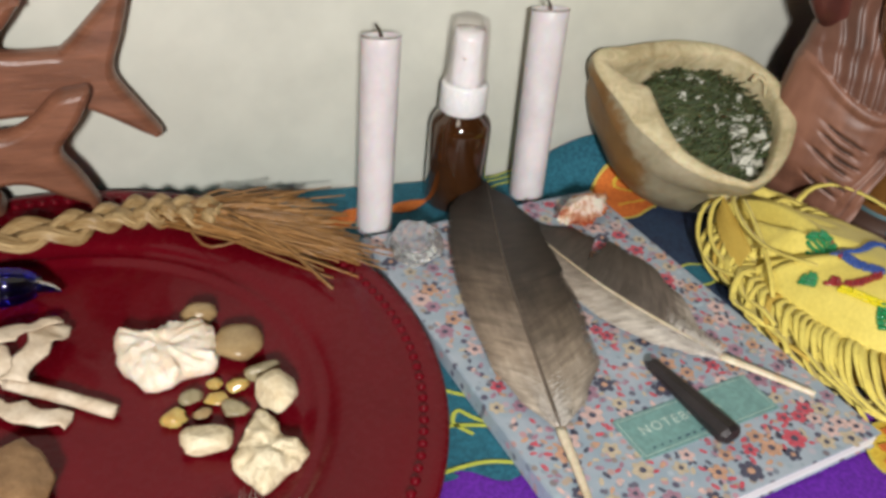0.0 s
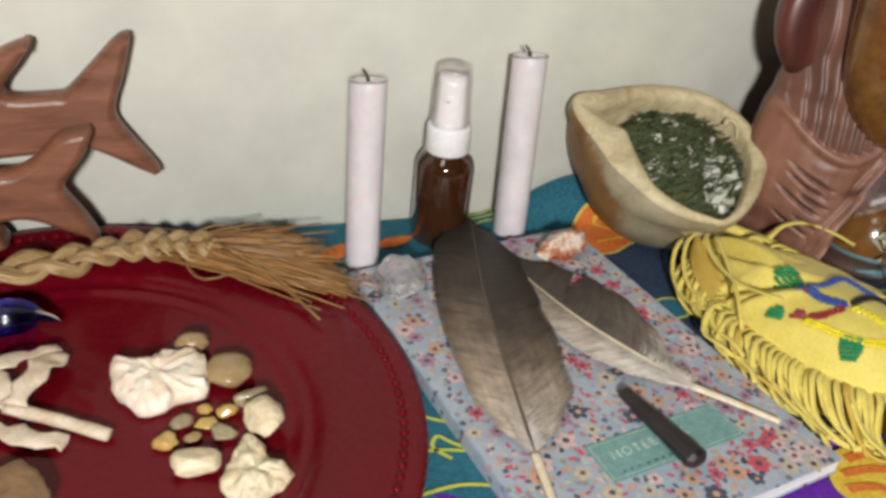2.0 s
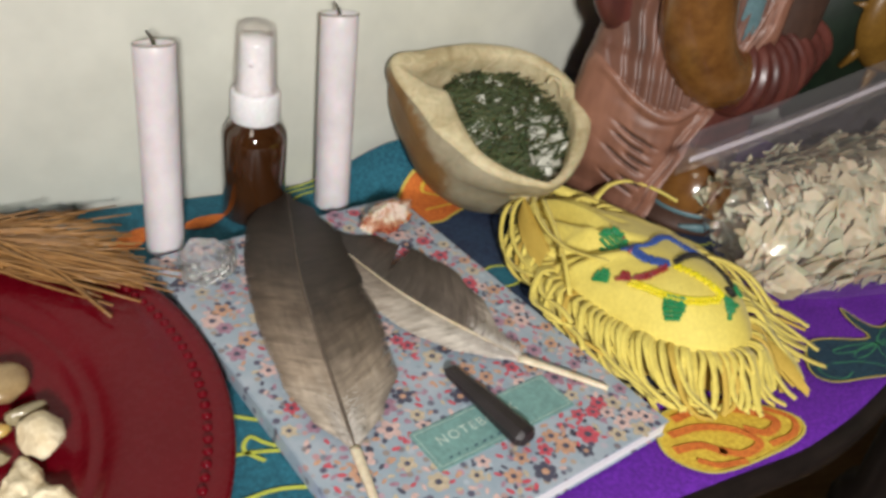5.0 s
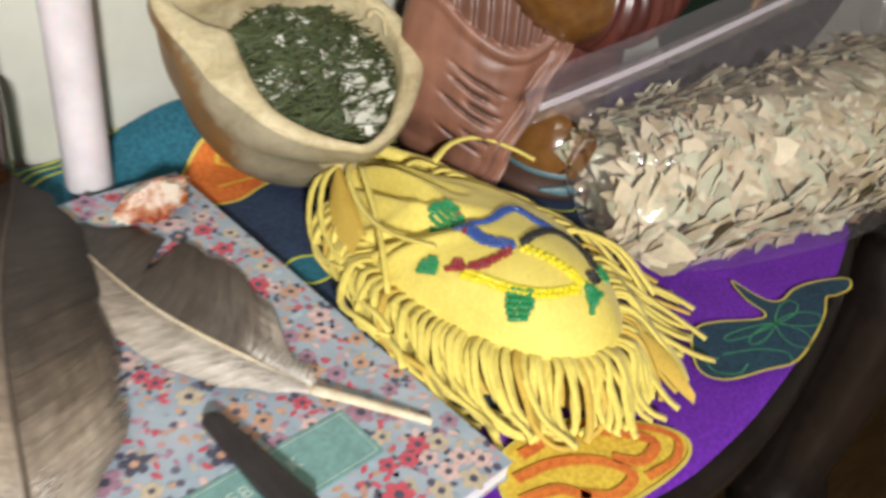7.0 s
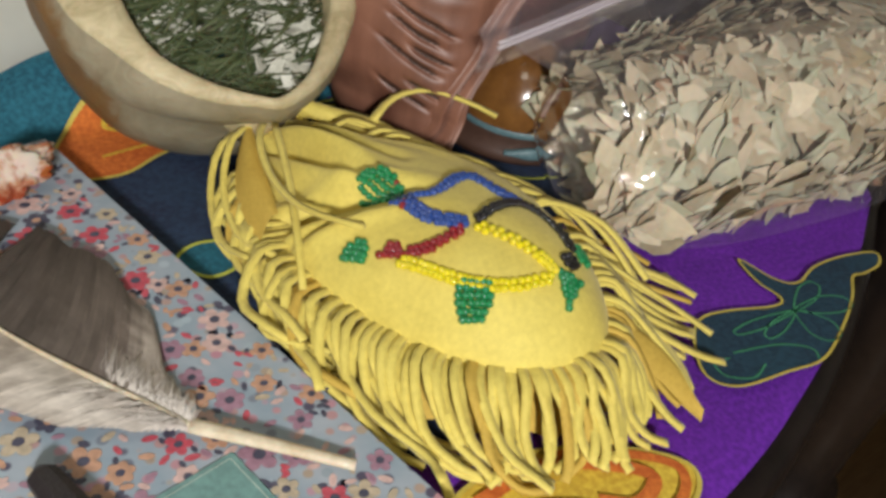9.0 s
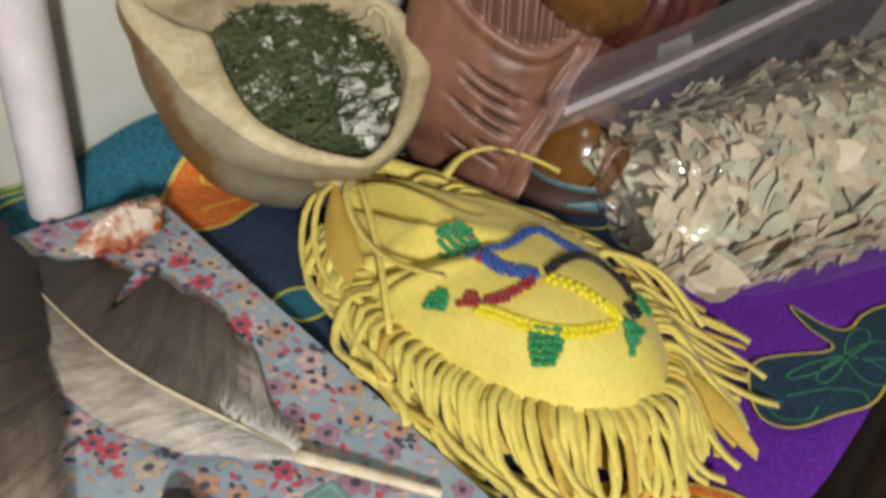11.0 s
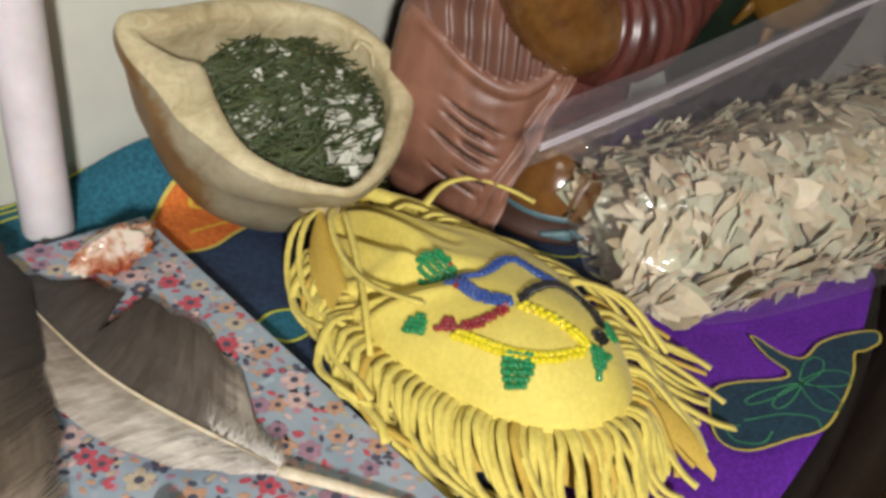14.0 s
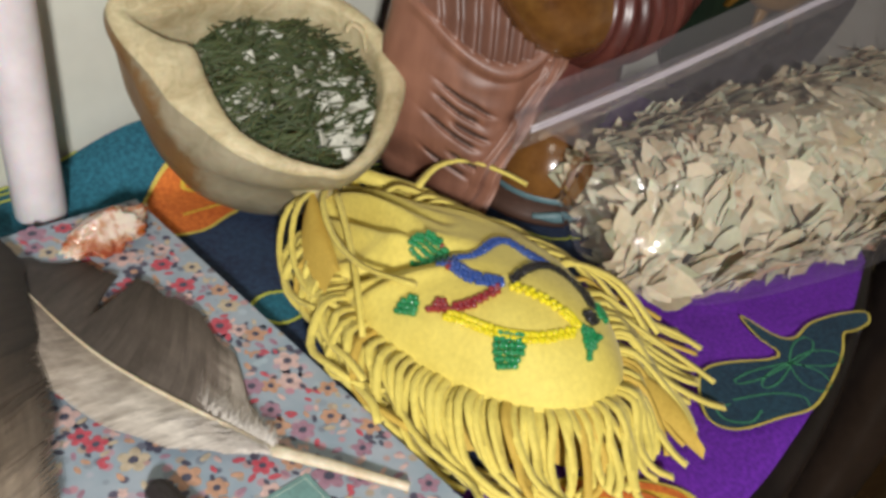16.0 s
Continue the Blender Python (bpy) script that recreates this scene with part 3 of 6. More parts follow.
    for ex, ey, wide in ((0.363, -0.179, 0.0035), (0.366, -0.192, 0.0045), (0.342, -0.202, 0.0065), (0.318, -0.189, 0.0025), (0.309, -0.182, 0.0022)):
        o, e = Vector((0.341, -0.185, 0)), Vector((ex, ey, 0))
        s = Vector((-(e - o).y, (e - o).x, 0)).normalized() * wide
        outline([tuple(q)[:2] for q in (o, o.lerp(e, 0.55) + s, o.lerp(e, 0.92) + s * 0.7, e, o.lerp(e, 0.92) - s * 0.7, o.lerp(e, 0.55) - s)], GREENLINE, 0.0006, 0.0019)
    outline([(0.300, -0.188), (0.318, -0.193), (0.328, -0.200), (0.326, -0.205)], GREENLINE, 0.0006, 0.0019, False)
    outline([(0.306, -0.197), (0.297, -0.199), (0.289, -0.194), (0.290, -0.188), (0.297, -0.189)], GREENLINE, 0.0006, 0.0019, False)
    for pts in ([(0.0, -0.118), (0.016, -0.128), (0.030, -0.134)], [(-0.01, -0.143), (0.008, -0.144), (0.03, -0.150)], [(0.012, -0.150), (0.006, -0.142), (0.010, -0.136), (0.016, -0.142), (0.03, -0.152)], [(-0.012, -0.167), (0.012, -0.165), (0.034, -0.172)]):
        outline(pts, LIME, 0.0018, 0.0017, False)
    for pts in ([(0.078, 0.040), (0.086, 0.047), (0.10, 0.050)], [(0.080, 0.034), (0.090, 0.044), (0.112, 0.047)], [(0.084, 0.032), (0.096, 0.040), (0.118, 0.041)], [(0.09, 0.049), (0.11, 0.0515), (0.13, 0.0515)]):
        outline(pts, LIME, 0.0015, 0.0018, False)
    leaf = [(0.020, 0.022), (0.030, 0.030), (0.046, 0.030), (0.034, 0.020)]
    patch(leaf, ORANGE, 0.0016)
    patch([(-0.02, 0.012), (-0.005, 0.026), (0.006, 0.026), (-0.005, 0.010)], ORANGE, 0.0016)
    curl = [(0.160, -0.066), (0.170, -0.060), (0.184, -0.066), (0.178, -0.076), (0.166, -0.078)]
    patch(curl, TEAL, 0.0016)
    outline(curl, LIME, 0.0014, 0.0021)
    for k in range(4):
        x = 0.245 + 0.012 * k
        outline([(x, 0.012), (x + 0.012, 0.006), (x + 0.006, -0.004), (x - 0.004, -0.006)], LIME, 0.0016, 0.0018, False)
    outline([(0.24, 0.004), (0.262, 0.014), (0.292, 0.006), (0.305, -0.010)], LIME, 0.0016, 0.0018, False)
    for pts in ([(0.30, -0.045), (0.315, -0.058), (0.330, -0.072)], [(0.295, -0.06), (0.305, -0.074), (0.32, -0.08)]):
        outline(pts, LIME, 0.0012, 0.0018, False)


build_cloth()


# ---- plate and what lies on it ----
PX, PY, PR = -0.150, -0.107, 0.1565


def build_plate():
    p = thing("charger_plate", (PX, PY, 0), "large dark red lacquered charger plate with a beaded rim", "plate")
    prof = [(0.0, 0.0045), (0.06, 0.0045), (0.098, 0.0045), (0.1015, 0.0052), (0.1035, 0.0068), (0.1055, 0.0072), (0.1075, 0.0068), (0.110, 0.0090), (0.114, 0.0112), (0.125, 0.0132),
            (0.139, 0.0145), (0.141, 0.0140), (0.1475, 0.0142), (0.1495, 0.0150), (0.1545, 0.0150), (0.1562, 0.0140), (0.1565, 0.0128), (0.155, 0.0118), (0.125, 0.0095), (0.112, 0.006), (0.105, 0.0015), (0.09, 0.001), (0.0, 0.001)]
    part("dish", lathe(prof, (PX, PY, 0.0008), 144), PLATE, p, "glossy dark red dish")
    bead = bmesh.new()
    bmesh.ops.create_icosphere(bead, subdivisions=2, radius=1)
    first = None
    count = 150
    for k in range(count):
        a = 2 * math.pi * k / count
        if first is None:
            bead.transform(Matrix.Translation((PX, PY, 0)) @ Matrix.Diagonal((0.0021, 0.0021, 0.0017, 1)))
            first = part("rim_bead", bead, PLATE, p)
            ob = first
        else:
            ob = new("rim_bead", first.data)
            ob.parent = p
        ob.location = (0.1462 * math.cos(a), 0.1462 * math.sin(a), 0.0150)
        ob.rotation_euler = (0, 0, a)


build_plate()
WELL = 0.0054
stones = random.Random(5)


def broken_stone(outline, height, seed, rough):
    """A broken stone: its outline on the plate, a craggy top."""
    loop = smooth_loop([(x, y, 0) for x, y in outline], 9)
    mid = sum(loop, Vector()) / len(loop)
    rings = []
    for f, z in ((0.90, 0.0), (0.98, 0.14), (1.0, 0.35), (0.97, 0.58), (0.90, 0.76), (0.80, 0.88), (0.66, 0.95), (0.50, 1.0), (0.34, 1.02), (0.18, 1.0), (0.05, 1.0)):
        ring = []
        for p in loop:
            q = mid.lerp(p, f) + Vector((0, 0, height * z))
            k = Vector((q.x, q.y, q.z * 1.3))
            crag = abs(noise.noise(k * 150 + Vector((seed, 0, 0)))) - 0.25 + 0.45 * noise.noise(k * 330 + Vector((0, seed, 0)))
            q.z += height * rough * crag * min(z * 2, 1)
            q += Vector((p.x - mid.x, p.y - mid.y, 0)).normalized() * 0.0012 * noise.noise(k * 260) * min(z * 3, 1)
            ring.append((q.x, q.y, max(q.z, 0) + WELL))
        rings.append(ring)
    bm = skin(rings, True, True)
    bmesh.ops.recalc_face_normals(bm, faces=bm.faces[:])
    return bm



def stone(name, x, y, size, turn, mat, label, **kw):
    ob = single(name, rock(stones, (x, y, WELL), size, turn, **kw), mat, label, "stone", "stones on the plate")
    return ob


single("quartz_rock", broken_stone([(-0.1254, -0.0693), (-0.1197, -0.069), (-0.1117, -0.0714), (-0.1022, -0.0676), (-0.0914, -0.0667), (-0.0847, -0.0709), (-0.083, -0.0887), (-0.0861, -0.0965), (-0.0971, -0.0985), (-0.104, -0.1025), (-0.1123, -0.1035), (-0.1179, -0.0965), (-0.1239, -0.087)], 0.011, 3.0, 0.36),
       ROUGHWHITE, "rough chunky white and peach quartz rock on the plate", "stone", "stones on the plate")
stone("pebble", -0.089, -0.061, (0.0080, 0.0055, 0.005), 0.0, TANPEB, "smooth tan pebble on the plate", rough=0.2)
stone("pebble", -0.0745, -0.083, (0.0105, 0.0110, 0.005), 0.5, TANPEB, "flat oval brown pebble", rough=0.12)
stone("quartz_pebble", -0.0665, -0.104, (0.0085, 0.0045, 0.005), 0.35, QUARTZ, "cloudy grey quartz pebble", rough=0.3, facets=5)
stone("quartz_chunk", -0.0635, -0.119, (0.0085, 0.0105, 0.007), 0.3, ROUGHCREAM, "pale cream and pink quartz chunk", rough=0.25, facets=6)
stone("coral_stone", -0.0925, -0.1365, (0.0100, 0.0078, 0.005), -0.25, ROUGHCREAM, "pitted cream squared coral stone", rough=0.15, facets=3, grain=7)
for x, y, sx, sy, mat, lab in ((-0.1035, -0.1195, 0.0050, 0.0048, AMBERSTONE, "small amber coloured pebble on the plate"), (-0.0965, -0.110, 0.0048, 0.0050, QUARTZ, "small grey quartz pebble"),
                               (-0.0865, -0.1035, 0.0033, 0.0030, AMBERSTONE, "tiny honey coloured pebble on the plate"), (-0.0775, -0.1065, 0.0046, 0.0038, AMBERSTONE, "small honey coloured pebble"),
                               (-0.086, -0.1125, 0.0055, 0.0034, AMBERSTONE, "small golden pebble on the plate"), (-0.0805, -0.1205, 0.0062, 0.0045, QUARTZ, "small greenish grey pebble"),
                               (-0.0925, -0.1195, 0.0042, 0.0028, TANPEB, "small dark olive pebble")):
    stone("pebble", x, y, (sx, sy, min(sx, sy) * 0.6), stones.uniform(-0.5, 0.5), mat, lab, rough=0.32, facets=6)
single("flint_stone", broken_stone([(-0.0719, -0.1248), (-0.0652, -0.1326), (-0.0638, -0.1405), (-0.0558, -0.1482), (-0.0591, -0.1546), (-0.0649, -0.1579), (-0.0741, -0.1647), (-0.0794, -0.1592), (-0.0841, -0.150), (-0.0788, -0.137)], 0.008, 8.0, 0.34),
       ROUGHCREAM, "large rough cream triangular stone on the plate", "stone", "stones on the plate")
single("brown_stone", rock(stones, (-0.162, -0.146, WELL), (0.0165, 0.022, 0.007), 0.35, rough=0.2, sub=4, facets=6), BROWNSTONE, "large flat brown stone on the plate", "stone", "stones on the plate")


def build_bones():
    rng = random.Random(11)
    z = WELL
    bone = [((-0.166, -0.087), (-0.147, -0.098), (-0.125, -0.1125), 0.0036, 0.0032), ((-0.180, -0.094), (-0.162, -0.105), (-0.142, -0.1125), 0.0056, 0.0010),
            ((-0.162, -0.090), (-0.154, -0.072), (-0.146, -0.057), 0.0078, 0.0010), ((-0.185, -0.074), (-0.165, -0.066), (-0.146, -0.055), 0.0060, 0.0010),
            ((-0.188, -0.060), (-0.172, -0.071), (-0.162, -0.084), 0.0066, 0.0010)]
    for k, (a, b, c, w, t) in enumerate(bone):
        lift = (0.0, 0.0, 0.006, 0.009, 0.004)[k]
        line = smooth_path([(*a, z + t + lift), (*b, z + t + lift + (0.0 if k == 0 else 0.002)), (*c, z + t + lift * 0.6)], 14)
        seed = rng.uniform(0, 50)
        bm = tube(line, lambda s: w * (0.8 + (0.12 if k == 0 else 0.75) * noise.noise(Vector((s * 4, seed, 0)))), lambda s: t * (0.85 + 0.3 * noise.noise(Vector((s * 5, seed, 3)))), 10)
        for v in bm.verts:
            v.co += (0.0004 if k == 0 else 0.0024) * noise.noise_vector(v.co * 130)
        low = min(v.co.z for v in bm.verts)
        if lift == 0:
            bm.transform(Matrix.Translation((0, 0, z - low)))
        single("bone_fragment", bm, BONE, "pale dried bone or root fragment on the plate", "bone", "bone fragments")


build_bones()


def build_blue_glass():
    g = thing("glass_figurine", (-0.168, -0.030, WELL), "small cobalt blue ribbed glass ornament on the plate", "ornament")
    bm = bmesh.new()
    bmesh.ops.create_uvsphere(bm, u_segments=48, v_segments=20, radius=1)
    for v in bm.verts:
        a = math.atan2(v.co.y, v.co.z)
        v.co *= 1 + 0.06 * math.cos(9 * a)
    bm.transform(Matrix.Translation((-0.172, -0.030, WELL + 0.0085)) @ Matrix.Diagonal((0.017, 0.0095, 0.0085, 1)))
    part("body", bm, BLUEGLASS, g, "cobalt blue ribbed glass")
    part("tip", tube(smooth_path([(-0.158, -0.031, WELL + 0.008), (-0.152, -0.032, WELL + 0.007), (-0.1475, -0.0325, WELL + 0.005)], 8), lambda s: 0.0042 * (1 - 0.8 * s)), BLUEGLASS, g)


build_blue_glass()


def build_down():
    rng = random.Random(3)
    bm = bmesh.new()
    for k in range(420):
        a = rng.uniform(0, 2 * math.pi)
        ln = rng.uniform(0.006, 0.013)
        o = Vector((-0.084 + rng.gauss(0, 0.004), -0.181 + rng.gauss(0, 0.004), WELL + 0.002 + rng.random() * 0.004))
        d = Vector((math.cos(a), math.sin(a), rng.uniform(-0.1, 0.5)))
        tube([o, o + d * ln * 0.5, o + d * ln + Vector((0, 0, -0.001))], lambda s: 0.00016 * (1.2 - s), segs=3, bm=bm)
    single("down_feather", bm, DOWN, "small fluffy white down feather on the plate", "feather")


build_down()


def build_braid():
    rng = random.Random(21)
    b = thing("sweetgrass_braid", (-0.10, 0.0, 0.016), "braid of dried sweetgrass with loose frayed ends on the plate rim", "grass braid")
    core = smooth_path([(-0.262, -0.014, 0.0225), (-0.20, -0.006, 0.0220), (-0.150, 0.001, 0.0225), (-0.118, 0.009, 0.0230), (-0.095, 0.009, 0.0230), (-0.074, 0.001, 0.0225)], 120)
    for s in range(3):
        line = []
        for i, p in enumerate(core):
            t = i / 120
            d = (core[min(i + 1, 120)] - core[max(i - 1, 0)]).normalized()
            side = Vector((-d.y, d.x, 0))
            ph = 2 * math.pi * (t * 3.4 + s / 3)
            line.append(p + side * (0.0064 * math.sin(ph)) + Vector((0, 0, 0.0030 * math.sin(2 * ph))))
        bm = bmesh.new()
        for f in range(16):
            ox, oz = rng.gauss(0, 0.0019), rng.gauss(0, 0.0010)
            tube([p + Vector((ox * 0.4, ox, oz)) for p in line], 0.0020, 0.0009, 6, bm=bm)
        part("plait", bm, BRAIDM, b, "plaited strand of grass")["kind"] = "stuff"
    bm = bmesh.new()
    for k in range(230):
        u = rng.random()
        end = Vector((-0.026, 0.024, 0.0170)).lerp(Vector((-0.010, -0.048, 0.0165)), u ** 0.8) + Vector((rng.gauss(-0.006, 0.010), rng.gauss(0, 0.004), rng.uniform(0, 0.004)))
        if end.x > -0.004 and end.y > -0.022:
            end.x = -0.006
        start = Vector((-0.092 + rng.uniform(-0.012, 0.014), 0.006 + rng.gauss(0, 0.003), 0.0215 + rng.gauss(0, 0.0018)))
        mid = start.lerp(end, 0.5) + Vector((0, rng.gauss(0, 0.003), 0.0015 + rng.gauss(0, 0.0010)))
        tube(smooth_path([start, mid, end], 6), lambda s: 0.0011 * (1.1 - 0.5 * s), 0.0004, 4, bm=bm)
    for a, m, e in (((-0.09, 0.008, 0.025), (-0.07, 0.014, 0.026), (-0.048, 0.017, 0.027)), ((-0.09, -0.004, 0.0215), (-0.08, -0.022, 0.0195), (-0.052, -0.016, 0.022)),
                    ((-0.07, -0.005, 0.026), (-0.045, -0.035, 0.022), (-0.029, -0.064, 0.018)), ((-0.07, 0.0, 0.026), (-0.045, -0.03, 0.022), (-0.033, -0.055, 0.018))):
        tube(smooth_path([a, m, e], 8), 0.0009, 0.0006, 5, bm=bm)
    part("frayed_tail", bm, GRASS, b, "frayed golden brown grass ends")["kind"] = "stuff"


build_braid()


# ---- carved shark sculpture ----
def carved_slab(outline, y, thick, ridge):
    """A flat carved piece with rounded edges; outline in x and z, ridge lifts its middle."""
    loop = smooth_loop([(x, 0, z) for x, z in outline], 5)
    n = len(loop)
    area = sum(a.x * b.z - b.x * a.z for a, b in zip(loop, loop[1:] + loop[:1]))
    turn = 1 if area > 0 else -1
    normals = []
    for k in range(n):
        d = (loop[(k + 1) % n] - loop[k - 1]).normalized()
        normals.append(Vector((-d.z, 0, d.x)) * turn)
    rings = []
    for inset, dy in ((0.0032, thick), (0.0010, thick * 0.85), (0.0, thick * 0.4), (0.0, -thick * 0.4), (0.0008, -thick * 0.85), (0.0024, -thick - ridge * 0.5), (0.0040, -thick - ridge)):
        rings.append([(p.x + q.x * inset, y + dy, p.z + q.z * inset) for p, q in zip(loop, normals)])
    bm = skin(rings, True, False)
    bm.verts.ensure_lookup_table()
    for first in (0, len(bm.verts) - n):
        flat_ring = [Vector((bm.verts[first + k].co.x, bm.verts[first + k].co.z, 0)) for k in range(n)]
        for a, b, d in geometry.tessellate_polygon([flat_ring]):
            bm.faces.new((bm.verts[first + a], bm.verts[first + b], bm.verts[first + d]))
    bmesh.ops.recalc_face_normals(bm, faces=bm.faces[:])
    return bm


def build_sharks():
    c = thing("shark_carving", (-0.2, 0.03, 0.0158), "polished reddish brown wooden carving of two leaping sharks", "carving")
    tall = [(-0.262, 0.066), (-0.235, 0.090), (-0.205, 0.099), (-0.185, 0.0985), (-0.178, 0.108), (-0.166, 0.118), (-0.149, 0.1245), (-0.1555, 0.113), (-0.163, 0.1035), (-0.1625, 0.0970), (-0.1424, 0.0972), (-0.1361, 0.0992),
            (-0.1216, 0.1142), (-0.1130, 0.1232), (-0.1078, 0.1268), (-0.1045, 0.1250), (-0.1096, 0.1054), (-0.1152, 0.0857), (-0.1063, 0.0688), (-0.0965, 0.0535), (-0.0985, 0.0508), (-0.1040, 0.0521), (-0.1303, 0.0672), (-0.1459, 0.0655), (-0.1687, 0.0640), (-0.205, 0.060), (-0.24, 0.056)]
    low = [(-0.262, 0.034), (-0.235, 0.056), (-0.205, 0.066), (-0.180, 0.0635), (-0.166, 0.0632), (-0.1548, 0.0690), (-0.1430, 0.0806), (-0.1350, 0.0835), (-0.1262, 0.0829), (-0.1337, 0.0668), (-0.1433, 0.0524), (-0.1363, 0.0382),
           (-0.1296, 0.0230), (-0.1330, 0.0215), (-0.1455, 0.0275), (-0.1597, 0.0350), (-0.1730, 0.0356), (-0.205, 0.030), (-0.24, 0.026)]
    part("shark", carved_slab(tall, 0.0405, 0.0060, 0.0016), SHARKWOOD, c, smooth=False)
    part("shark", carved_slab(low, 0.0265, 0.0062, 0.0016), SHARKWOOD, c, smooth=False)
    part("base", carved_slab([(-0.30, 0.0160), (-0.30, 0.030), (-0.26, 0.045), (-0.225, 0.048), (-0.195, 0.038), (-0.180, 0.0160)], 0.032, 0.010, 0.001), SHARKWOOD, c, "carved wooden foot of the sharks", False)


build_sharks()


# ---- candles and bottle ----
def build_candle(x, y, h, r, lean):
    c = thing("pillar_candle", (x, y, 0.0015), "used white wax taper candle with a black wick", "candle", "white candles")
    prof = [(0.0, 0.0), (r * 0.97, 0.0), (r, 0.001), (r * 0.985, h * 0.3), (r * 1.0, h * 0.6), (r * 0.99, h * 0.93), (r * 1.0, h - 0.0006), (r * 0.96, h), (r * 0.88, h - 0.0008), (r * 0.5, h - 0.003), (0, h - 0.0035)]
    bm = lathe(prof, (0, 0, 0), 40)
    for v in bm.verts:
        v.co += Vector((noise.noise(v.co * 40 + Vector((x * 90, 0, 0))), noise.noise(v.co * 40 + Vector((5, x * 90, 0))), 0)) * 0.0003

    def slope(bm):
        """The burnt top falls away towards the wall."""
        for v in bm.verts:
            if v.co.z > h * 0.95:
                v.co.z -= 0.20 * (v.co.y + r)

    m = Matrix.Translation((x, y, 0.0015)) @ Matrix.Rotation(lean[0], 4, "X") @ Matrix.Rotation(lean[1], 4, "Y")
    slope(bm)
    bm.transform(m)
    part("wax", bm, WAX, c, "white pinkish wax")
    bm = lathe([(r * 0.985, h - 0.0002), (r * 1.008, h - 0.0004), (r * 1.008, h - 0.0011), (r * 0.985, h - 0.0013)], (0, 0, 0), 40)
    slope(bm)
    bm.transform(m)
    part("singed_rim", bm, surface_soot, c, "thin grey singed edge")
    bm = tube(smooth_path([(0, 0, h - 0.007), (-0.0005, 0, h - 0.001), (-0.003, 0.001, h + 0.0032 if lean[1] <= 0 else h + 0.0012)], 8), lambda s: 0.0011 * (1.15 - 0.6 * s), segs=7)
    bm.transform(m)
    part("wick", bm, SOOT, c, "black burnt wick")


surface_soot = surface("singed_wax", (0.20, 0.17, 0.14), (0.42, 0.38, 0.33), 120, 0.7, 0)
build_candle(0.0085, 0.006, 0.112, 0.0097, (-0.03, 0.0))
build_candle(0.1085, 0.0265, 0.1165, 0.0102, (-0.02, -0.02))


def build_bottle():
    x, y, z = 0.062, 0.0285, 0.0015
    b = thing("spray_bottle", (x, y, z), "small amber glass spray bottle with a white sprayer and clear cap", "bottle")
    r = 0.0173
    part("glass_body", lathe([(0, 0), (r * 0.9, 0), (r, 0.0015), (r, 0.047), (r * 0.97, 0.0515), (r * 0.85, 0.0550), (r * 0.66, 0.0575), (r * 0.62, 0.0590), (r * 0.62, 0.063)], (x, y, z), 56), AMBERGLASS, b, "amber brown glass")
    bm = lathe([(0.0, 0.0585), (0.0125, 0.0585), (0.0129, 0.0592), (0.0127, 0.0735), (0.0120, 0.0750), (0.0, 0.0750)], (x, y, z), 72)
    for v in bm.verts:
        d = Vector((v.co.x - x, v.co.y - y, 0))
        if d.length > 0.0124:
            v.co += d.normalized() * (0.00025 * (1 if int(math.atan2(d.y, d.x) / (2 * math.pi) * 72 + 0.5) % 2 else -1))
    part("collar", bm, WHITE_PLASTIC, b, "white ribbed plastic collar")
    part("sprayer", lathe([(0.0, 0.0750), (0.0100, 0.0750), (0.0100, 0.0785), (0.0096, 0.080), (0.0088, 0.100), (0.0082, 0.1035), (0, 0.1035)], (x, y, z), 40), WHITE_PLASTIC, b, "white sprayer head")
    part("nozzle", tube([Vector((x - 0.004, y - 0.006, z + 0.092)), Vector((x - 0.0052, y - 0.0085, z + 0.092))], 0.0016, segs=10), WHITE_PLASTIC, b)
    part("clear_cap", lathe([(0.0116, 0.0752), (0.0114, 0.080), (0.0103, 0.107), (0.0096, 0.1098), (0.0075, 0.1108), (0, 0.1110), (0, 0.1102), (0.0072, 0.1100), (0.0090, 0.1091), (0.0096, 0.1068), (0.0107, 0.080), (0.0109, 0.0752), (0.0116, 0.0752)], (x, y, z), 48), CAP, b, "clear plastic overcap")


build_bottle()


# ---- notebook and what lies on it ----
NB = Matrix.Translation((0.0875, -0.1055, 0.0018)) @ Matrix.Rotation(math.radians(9.8), 4, "Z")
NB_TOP = 0.0104


